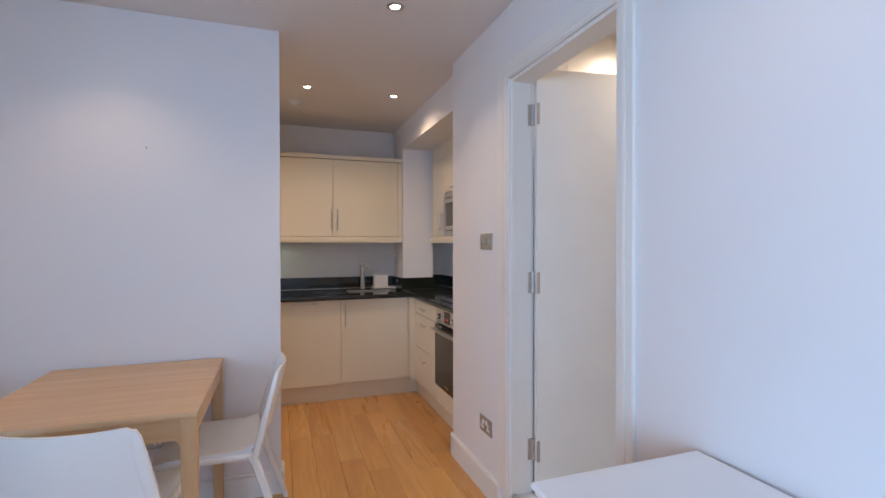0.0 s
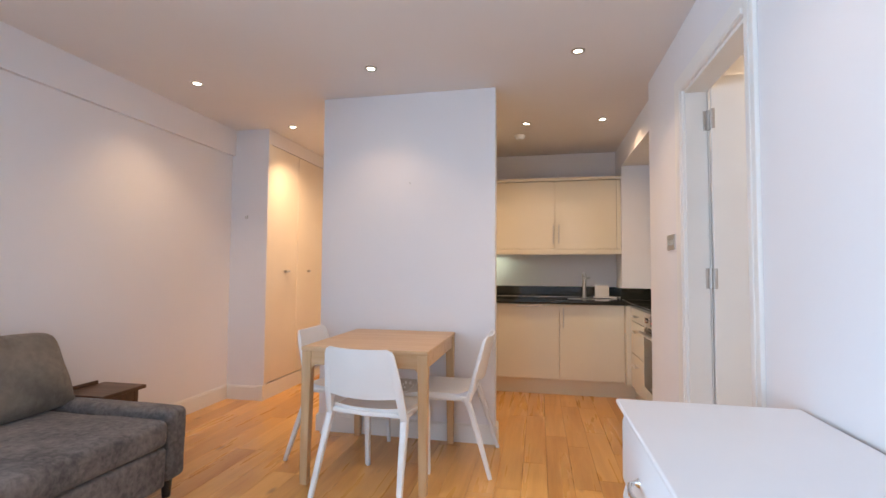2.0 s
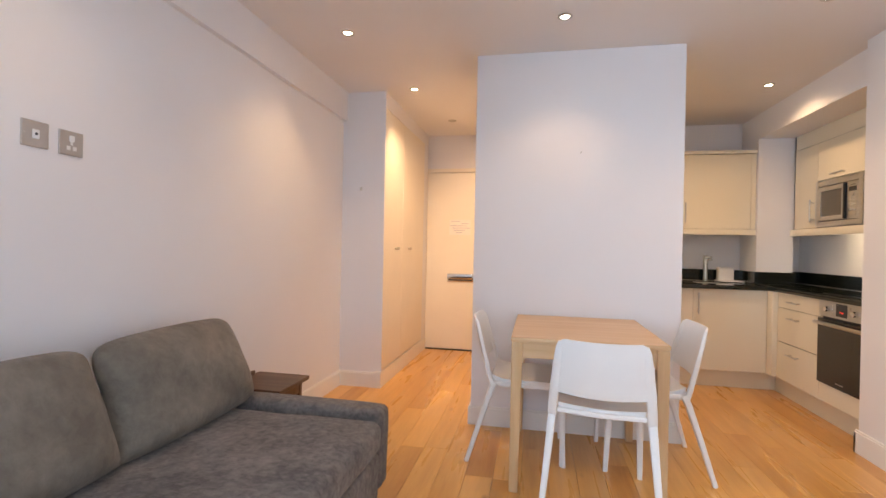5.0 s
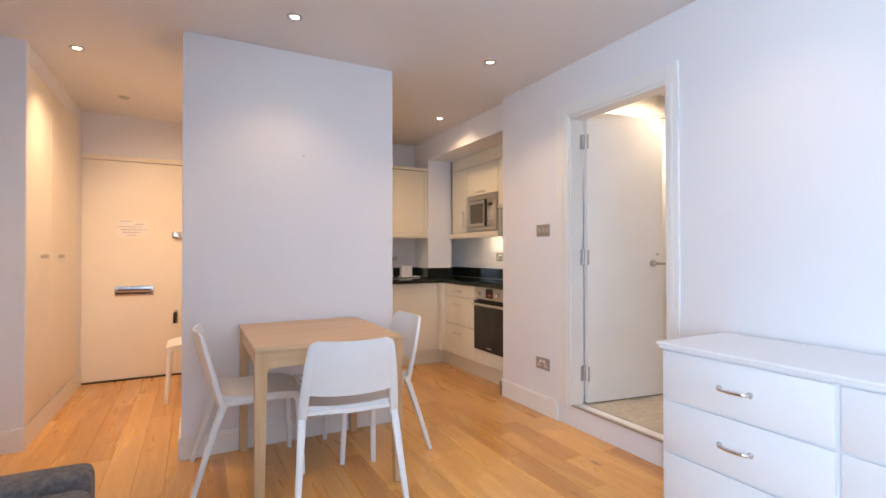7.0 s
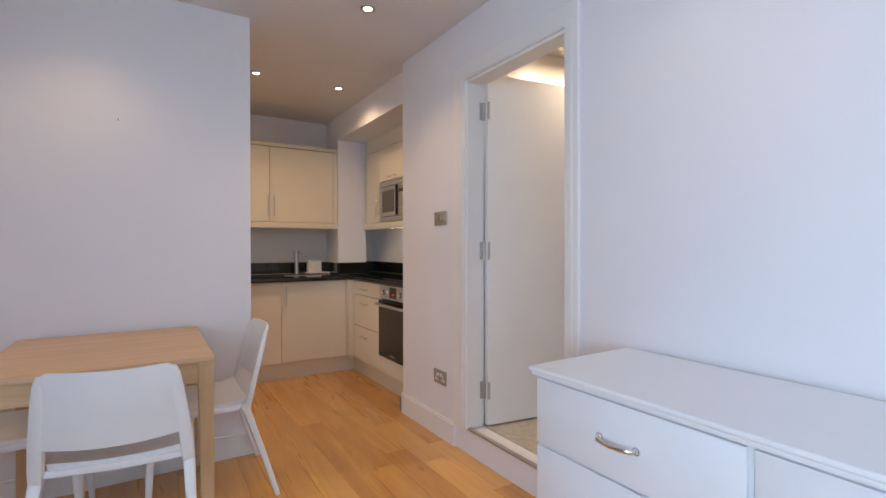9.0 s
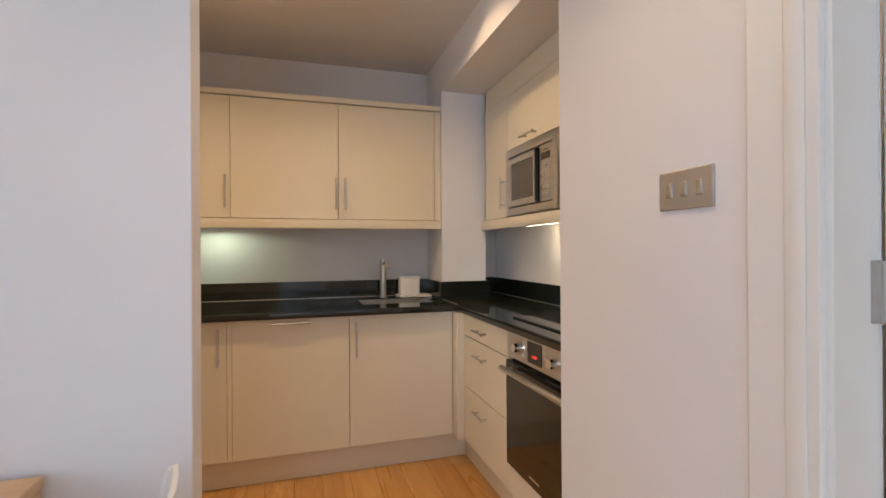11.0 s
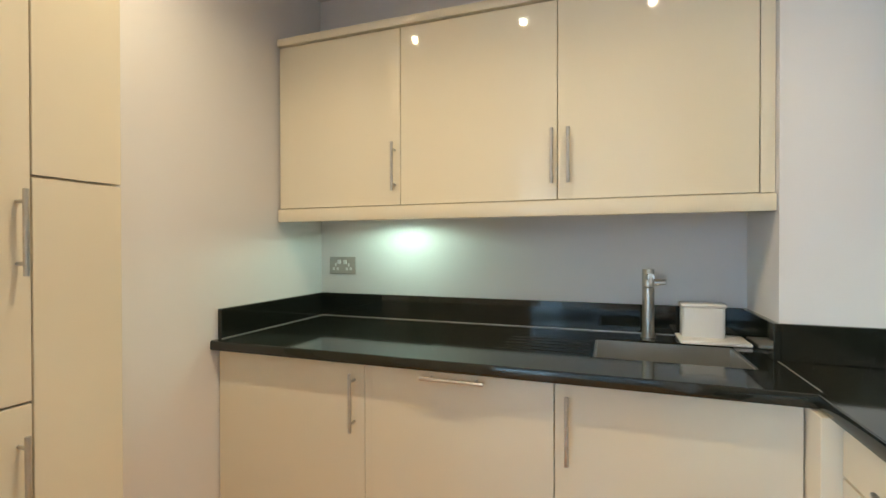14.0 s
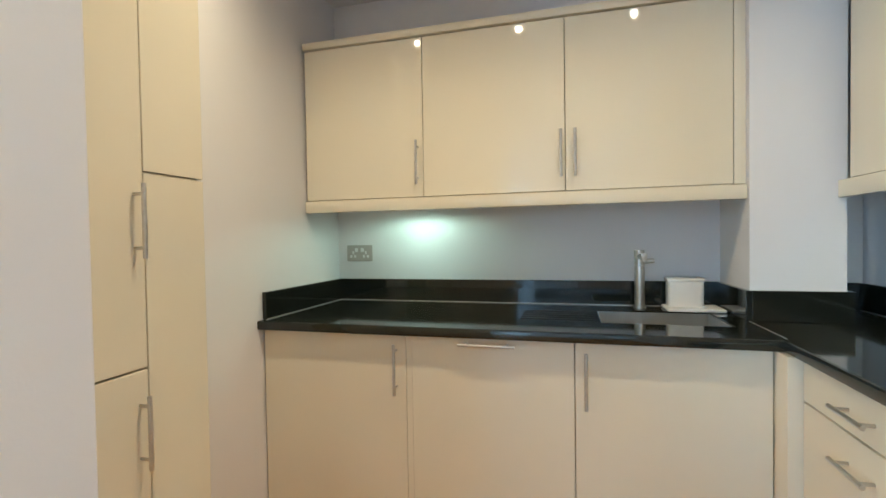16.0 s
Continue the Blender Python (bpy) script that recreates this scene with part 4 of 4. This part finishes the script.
# ---- dining table and chairs ----
def dining_table():
    x0, x1, y0, y1, zt = -0.915, -0.195, 1.995, 2.811, 0.750
    t = thing("dining_table", (x0 + x1) / 2, (y0 + y1) / 2, 0, "square pale beech dining table with straight legs", "table")
    part("tabletop", box(nb(), x0, x1, y0, y1, zt - 0.022, zt, 0.003), BEECH, t)
    for dims in ((x0 + 0.055, x1 - 0.055, y0 + 0.012, y0 + 0.032), (x0 + 0.055, x1 - 0.055, y1 - 0.032, y1 - 0.012),
                 (x0 + 0.012, x0 + 0.032, y0 + 0.055, y1 - 0.055), (x1 - 0.032, x1 - 0.012, y0 + 0.055, y1 - 0.055)):
        part("apron", box(nb(), *dims, zt - 0.098, zt - 0.0225, 0.002), BEECH, t)
    for sx in (0, 1):
        for sy in (0, 1):
            bm = box(nb(), 0, 0.054, 0, 0.054, 0, zt - 0.0225, 0.003)
            for v in bm.verts:
                k = 1 - 0.24 * max(0.0, 0.62 - v.co.z) / 0.62
                v.co.x, v.co.y = v.co.x * k, v.co.y * k
                v.co.x = x1 - 0.003 - v.co.x if sx else x0 + 0.003 + v.co.x
                v.co.y = y1 - 0.003 - v.co.y if sy else y0 + 0.003 + v.co.y
            leg = part("leg", bm, BEECHZ, t)
            # rounded bracket between leg and apron, on both sides of the corner
            for along in (0, 1):
                bm = nb()
                n, r = 7, 0.034
                cols = []
                for d in (0.014, 0.030):
                    row = [(0.0, 0.0)] + [(r - r * math.sin(a), -r + r * math.cos(a)) for a in (math.pi / 2 * k / n for k in range(n + 1))]
                    cols.append([bm.verts.new((0.052 + p, d, zt - 0.097 + q) if along == 0 else (d, 0.052 + p, zt - 0.097 + q)) for p, q in row])
                bm.faces.new(cols[0])
                bm.faces.new(cols[1][::-1])
                m = len(cols[0])
                for k in range(m):
                    bm.faces.new((cols[0][k], cols[1][k], cols[1][(k + 1) % m], cols[0][(k + 1) % m]))
                for v in bm.verts:
                    v.co.x = x1 - 0.003 - v.co.x if sx else x0 + 0.003 + v.co.x
                    v.co.y = y1 - 0.003 - v.co.y if sy else y0 + 0.003 + v.co.y
                part("bracket", bm, BEECH, t, smooth=False)


dining_table()


def dining_chair():
    """Moulded white chair: origin on the floor under the seat, facing +y, back at -y."""
    c = thing("dining_chair", 0, 0, 0, "white moulded plastic dining chair with a low curved back", "chair", "chairs round the table")
    bm = nb()
    nx, ny = 12, 12
    def seat_z(u, v):
        dish = -0.014 * (1 - u * u) * (1 - 0.4 * v)
        lip = -0.022 * max(0, v - 0.7) ** 2 / 0.09 + 0.020 * max(0, 0.16 - v) / 0.16
        return 0.455 + dish + lip
    top, bot = [], []
    for j in range(ny + 1):
        v = j / ny
        half = 0.200 + 0.012 * v
        edge = 1.0
        if v < 0.12:
            edge = 1 - 0.06 * (1 - v / 0.12) ** 2
        if v > 0.88:
            edge = 1 - 0.10 * ((v - 0.88) / 0.12) ** 2
        rowt, rowb = [], []
        for i in range(nx + 1):
            u = 2 * i / nx - 1
            x, y = u * half * edge, -0.19 + 0.40 * v
            rowt.append(bm.verts.new((x, y, seat_z(u, v))))
            rowb.append(bm.verts.new((x * 0.985, -0.185 + 0.39 * v, seat_z(u, v) - 0.022 - 0.008 * (abs(u) > 0.9))))
        top.append(rowt)
        bot.append(rowb)
    for j in range(ny):
        for i in range(nx):
            bm.faces.new((top[j][i], top[j][i + 1], top[j + 1][i + 1], top[j + 1][i]))
            bm.faces.new((bot[j][i], bot[j + 1][i], bot[j + 1][i + 1], bot[j][i + 1]))
    for j in range(ny):
        bm.faces.new((top[j][0], top[j + 1][0], bot[j + 1][0], bot[j][0]))
        bm.faces.new((top[j][nx], bot[j][nx], bot[j + 1][nx], top[j + 1][nx]))
    for i in range(nx):
        bm.faces.new((top[0][i], bot[0][i], bot[0][i + 1], top[0][i + 1]))
        bm.faces.new((top[ny][i], top[ny][i + 1], bot[ny][i + 1], bot[ny][i]))
    part("seat", bm, WHITEP, c)
    # back shell: curved in plan, leaning back, thicker at its rim
    bm = nb()
    nu, nv = 16, 8
    fr, bk = [], []
    for j in range(nv + 1):
        v = j / nv
        z = 0.535 + 0.252 * v
        half = 0.206 - 0.022 * v
        a, b = [], []
        for i in range(nu + 1):
            u = 2 * i / nu - 1
            y = -0.200 - 0.085 * (z - 0.455) / 0.34 - 0.030 * (1 - u * u)
            zz = z - 0.012 * (1 - u * u) * (1.0 - 0.5 * v) - 0.016 * max(0, abs(u) - 0.88) / 0.12 * (v > 0.99)
            th = 0.009 - 0.004 * (v > 0.95)
            a.append(bm.verts.new((u * half, y + th, zz)))
            b.append(bm.verts.new((u * half, y - th, zz)))
        fr.append(a)
        bk.append(b)
    for j in range(nv):
        for i in range(nu):
            bm.faces.new((fr[j][i], fr[j][i + 1], fr[j + 1][i + 1], fr[j + 1][i]))
            bm.faces.new((bk[j][i], bk[j + 1][i], bk[j + 1][i + 1], bk[j][i + 1]))
        bm.faces.new((fr[j][0], fr[j + 1][0], bk[j + 1][0], bk[j][0]))
        bm.faces.new((fr[j][nu], bk[j][nu], bk[j + 1][nu], fr[j + 1][nu]))
    for i in range(nu):
        bm.faces.new((fr[0][i], bk[0][i], bk[0][i + 1], fr[0][i + 1]))
        bm.faces.new((fr[nv][i], fr[nv][i + 1], bk[nv][i + 1], bk[nv][i]))
    part("backrest", bm, WHITEP, c)
    for s in (-1, 1):
        part("back_post", sweep(nb(), [(s * 0.214, -0.185, 0.415), (s * 0.211, -0.200, 0.46), (s * 0.202, -0.225, 0.56), (s * 0.187, -0.258, 0.68), (s * 0.180, -0.274, 0.745), (s * 0.176, -0.281, 0.772)],
                                [0.020, 0.021, 0.022, 0.021, 0.017, 0.010], [0.014, 0.014, 0.013, 0.012, 0.011, 0.007], (1, 0.25 * s, 0)), WHITEP, c)
        part("leg", sweep(nb(), [(s * 0.212, -0.170, 0.44), (s * 0.216, -0.190, 0.40), (s * 0.229, -0.250, 0.22), (s * 0.246, -0.318, 0.0)],
                          [0.019, 0.019, 0.016, 0.013], [0.016, 0.017, 0.015, 0.012], (1, 0, 0)), WHITEP, c)
        part("leg", sweep(nb(), [(s * 0.175, 0.125, 0.432), (s * 0.183, 0.165, 0.425), (s * 0.190, 0.185, 0.39), (s * 0.197, 0.205, 0.0)],
                          [0.016, 0.018, 0.018, 0.013], [0.013, 0.017, 0.017, 0.012], (1, 0, 0)), WHITEP, c)
        part("seat_rail", sweep(nb(), [(s * 0.208, -0.18, 0.428), (s * 0.200, 0.0, 0.426), (s * 0.186, 0.16, 0.424)], 0.011, 0.013, (1, 0, 0)), WHITEP, c)
    part("cross_rail", sweep(nb(), [(-0.205, -0.185, 0.440), (0, -0.192, 0.434), (0.205, -0.185, 0.440)], 0.013, 0.012, (0, 1, 0)), WHITEP, c)
    return c


chair = dining_chair()
chair.location = (-0.478, 2.112, 0)
chair.rotation_euler = (0, 0, radians(-7.6))
copy_thing(chair, pose(-0.842, 2.525, 0, 0, 0, -90))
copy_thing(chair, pose(-0.215, 2.535, 0, 0, 0, 90))
copy_thing(chair, pose(-1.14, 4.213, 0, 0, 0, 90))


# ---- chest of drawers ----
def chest():
    x0, x1, y0, y1, zt = 0.612, 1.09, -0.15, 1.098, 0.794
    c = thing("chest_of_drawers", 0.85, 0.47, 0, "wide white lacquered six-drawer chest against the wall", "chest of drawers")
    part("carcass", box(nb(), x0 + 0.022, x1, y0, y1, 0.07, zt - 0.025, 0.002), CHESTW, c)
    part("plinth", box(nb(), x0 + 0.012, x1, y0 - 0.004, y1 + 0.004, 0.0, 0.09, 0.004), CHESTW, c)
    bm = nb()
    box(bm, x0 - 0.010, x1 + 0.004, y0 - 0.014, y1 + 0.012, zt - 0.014, zt, 0.005, 3)
    box(bm, x0 - 0.002, x1, y0 - 0.006, y1 + 0.005, zt - 0.027, zt - 0.0135, 0.004, 2)
    part("top", bm, CHESTW, c)
    F = facing("-x", x0 + 0.022)
    for a, b in ((0.484, y1 - 0.006), (y0 + 0.006, 0.470)):
        for z0, z1 in ((0.556, 0.758), (0.336, 0.548), (0.100, 0.328)):
            bm = nb()
            box(bm, *F(a, b, 0.001, 0.012, z0, z1), 0.003)
            vs = []
            for d, e in ((0.012, 0.004), (0.020, 0.020)):
                vs.append([bm.verts.new(spot_at(F, u, d, z)) for u, z in ((a + e, z0 + e), (b - e, z0 + e), (b - e, z1 - e), (a + e, z1 - e))])
            for k in range(4):
                bm.faces.new((vs[0][k], vs[0][(k + 1) % 4], vs[1][(k + 1) % 4], vs[1][k]))
            bm.faces.new(vs[1])
            dr = part("drawer", bm, CHESTW, c)
            m = (a + b) / 2
            zc = z0 + (z1 - z0) * 0.51
            hb = nb()
            pts = [spot_at(F, m + s * 0.056, 0.020 + o, zc) for s, o in ((-1.0, 0.0), (-0.98, 0.012), (-0.85, 0.022), (-0.45, 0.028), (0, 0.031), (0.45, 0.028), (0.85, 0.022), (0.98, 0.012), (1.0, 0.0))]
            sweep(hb, pts, 0.0055, 0.0045, (0, 0, 1))
            for s in (-1, 1):
                rod(hb, spot_at(F, m + s * 0.056, 0.019, zc), spot_at(F, m + s * 0.056, 0.024, zc), 0.012, 0.010, seg=18)
                rod(hb, spot_at(F, m + s * 0.056, 0.024, zc), spot_at(F, m + s * 0.056, 0.030, zc), 0.0085, 0.006, seg=18)
            part("handle", hb, CHROME, dr, "chrome bow handle")


chest()


# ---- sofa and side table ----
def soft_box(dims, r, sag=0.0, seg=4, wob=0.006, cuts=8, seed=0):
    """An upholstered block: rounded edges and an uneven, slightly crowned surface."""
    x0, x1, y0, y1, z0, z1 = dims
    bm = nb()
    box(bm, *dims, r, seg)
    long_edges = [e for e in bm.edges if e.calc_length() > 0.12]
    bmesh.ops.subdivide_edges(bm, edges=long_edges, cuts=cuts, use_grid_fill=True)
    cx, cy, cz = (x0 + x1) / 2, (y0 + y1) / 2, (z0 + z1) / 2
    for v in bm.verts:
        u, w = (v.co.x - cx) / (x1 - x0) * 2, (v.co.y - cy) / (y1 - y0) * 2
        if v.co.z > cz:
            v.co.z += sag * (1 - u * u) * (1 - w ** 4)
        v.co += noise.noise_vector(v.co * 5 + Vector((seed, 0, 0))) * wob
    return bm


def cushion(y0, y1, lean, seed):
    """A big back cushion that leans on the wall: plump middle, pinched corners, soft creases."""
    bm = nb()
    n = 20
    W, H, T = y1 - y0, 0.405, 0.17
    grids = []
    for side in (1, -1):
        g = []
        for j in range(n + 1):
            row = []
            for i in range(n + 1):
                u, v = 2 * i / n - 1, 2 * j / n - 1
                plump = (max(0.0, 1 - abs(u) ** 3.2) * max(0.0, 1 - abs(v) ** 3.2)) ** 0.55
                pin = 1 - 0.07 * (abs(u) * abs(v)) ** 6
                h = ((v + 1) / 2 * H + 0.012 * (1 - u * u) * v) * (1 - 0.06 * abs(u) ** 8 * max(0.0, v))
                a = u * W / 2 * (1 - 0.035 * (1 - v * v) * abs(u) + 0.075 * max(0.0, -v) ** 3 - 0.01 * max(0.0, v)) * pin
                a += noise.noise(Vector((h * 9, u * 1.5, seed + 3))) * 0.010 * abs(u)
                d = side * (T / 2 * plump * (1.12 - 0.22 * v) + 0.006)
                p = Vector((d, a, h))
                k = noise.noise(Vector((a * 5, h * 5, seed))) * 0.014 + noise.noise(Vector((a * 2 + h * 6, h * 3, seed + 7))) * 0.012
                p.x += side * k * plump
                row.append(bm.verts.new(p))
            g.append(row)
        grids.append(g)
    for s, g in enumerate(grids):
        for j in range(n):
            for i in range(n):
                q = (g[j][i], g[j][i + 1], g[j + 1][i + 1], g[j + 1][i])
                bm.faces.new(q if s == 0 else q[::-1])
    rim = [(0, i) for i in range(n)] + [(j, n) for j in range(n)] + [(n, i) for i in range(n, 0, -1)] + [(j, 0) for j in range(n, 0, -1)]
    for (j0, i0), (j1, i1) in zip(rim, rim[1:] + rim[:1]):
        bm.faces.new((grids[0][j0][i0], grids[1][j0][i0], grids[1][j1][i1], grids[0][j1][i1]))
    m = Matrix.Translation((-2.13, (y0 + y1) / 2, 0.440)) @ Matrix.Rotation(radians(-lean), 4, "Y")
    bmesh.ops.transform(bm, matrix=m, verts=bm.verts)
    return bm


def sofa():
    s = thing("sofa", -1.95, 0.7, 0, "low grey chenille sofa bed with a flat arm, against the wall", "sofa")
    part("base", soft_box((-2.36, -1.452, -0.30, 1.660, 0.085, 0.282), 0.02, cuts=6), SOFA, s)
    part("seat_cushion", soft_box((-2.36, -1.440, -0.30, 1.662, 0.285, 0.420), 0.040, 0.014, cuts=14, seed=3), SOFA, s)
    part("arm", soft_box((-2.36, -1.455, 1.668, 1.800, 0.095, 0.455), 0.034, 0.004, wob=0.004, cuts=8, seed=5), SOFA, s)
    part("arm", soft_box((-2.36, -1.455, -0.43, -0.306, 0.095, 0.442), 0.022, 0.002, wob=0.003, cuts=8, seed=6), SOFA, s)
    part("back_rail", soft_box((-2.405, -2.365, -0.43, 1.790, 0.095, 0.60), 0.012, wob=0.002, cuts=8, seed=8), SOFA, s)
    for x in (-1.515, -2.30):
        for y in (1.73, -0.37):
            part("foot", rod(nb(), (x, y, 0.0), (x, y, 0.097), 0.020, 0.027, seg=16), BLACK, s, "black tapered foot")


sofa()
for y0, y1, sd in ((1.012, 1.742, 2), (0.285, 1.022, 11), (-0.36, 0.295, 19)):
    cu = thing("back_cushion", -2.15, (y0 + y1) / 2, 0.44, "large taupe-grey chenille back cushion leaning on the wall", "cushion", "sofa cushions")
    part("cover", cushion(y0, y1, 20, sd), CUSH, cu)


def side_table():
    x0, x1, y0, y1, zt = -2.33, -2.02, 1.805, 2.11, 0.455
    t = thing("side_table", (x0 + x1) / 2, (y0 + y1) / 2, 0, "small dark walnut side table behind the sofa arm", "side table")
    part("tabletop", box(nb(), x0, x1, y0, y1, zt - 0.022, zt, 0.004), WALNUT, t)
    part("back_lip", box(nb(), x0 + 0.002, x0 + 0.016, y0 + 0.02, y1 - 0.06, zt, zt + 0.022, 0.003), WALNUT, t)
    for a, b in ((y0 + 0.03, y0 + 0.05), (y1 - 0.05, y1 - 0.03)):
        part("apron", box(nb(), x0 + 0.03, x1 - 0.03, a, b, zt - 0.085, zt - 0.0225, 0.003), WALNUT, t)
    for a, b in ((x0 + 0.03, x0 + 0.05), (x1 - 0.05, x1 - 0.03)):
        part("apron", box(nb(), a, b, y0 + 0.052, y1 - 0.052, zt - 0.085, zt - 0.0225, 0.003), WALNUT, t)
    for x in (x0 + 0.045, x1 - 0.045):
        for y in (y0 + 0.045, y1 - 0.045):
            part("leg", sweep(nb(), [(x, y, zt - 0.023), (x, y, 0.3), (x, y, 0.0)], [0.019, 0.017, 0.013], [0.019, 0.017, 0.013], (1, 0, 0)), WALNUT, t)


side_table()


# ---- oak boards ----
def boards():
    floor_ob = bpy.data.objects["floor"]
    rng = random.Random(7)
    w = 0.142
    x = -2.42
    while x < 1.70:
        y = -1.95 - rng.random() * 0.9
        while y < 5.0:
            ln = rng.choice((0.62, 0.8, 0.95, 1.1, 1.3))
            a, b = max(y, -1.95), min(y + ln, 5.0)
            y += ln
            if b - a < 0.08:
                continue
            if x > 1.10 and b < 2.95:
                continue
            if x < -2.25 and a > 3.45:
                continue
            bm = nb()
            tilt = rng.uniform(-0.0005, 0.0005)
            g = 0.0004
            x0, x1, ya, yb = x + g, x + w - g, a + g, b - g
            lo = [bm.verts.new(p) for p in ((x0, ya, -0.016), (x1, ya, -0.016), (x1, yb, -0.016), (x0, yb, -0.016))]
            md = [bm.verts.new(p) for p in ((x0, ya, -0.0016), (x1, ya, -0.0016), (x1, yb, -0.0016), (x0, yb, -0.0016))]
            c = 0.0006
            hi = [bm.verts.new(p) for p in ((x0 + c, ya + c, tilt), (x1 - c, ya + c, -tilt), (x1 - c, yb - c, -tilt), (x0 + c, yb - c, tilt))]
            for r0, r1 in ((lo, md), (md, hi)):
                for k in range(4):
                    bm.faces.new((r0[k], r0[(k + 1) % 4], r1[(k + 1) % 4], r1[k]))
            bm.faces.new(hi)
            part("floor_board", bm, OAK, floor_ob, smooth=False)
        x += w


boards()
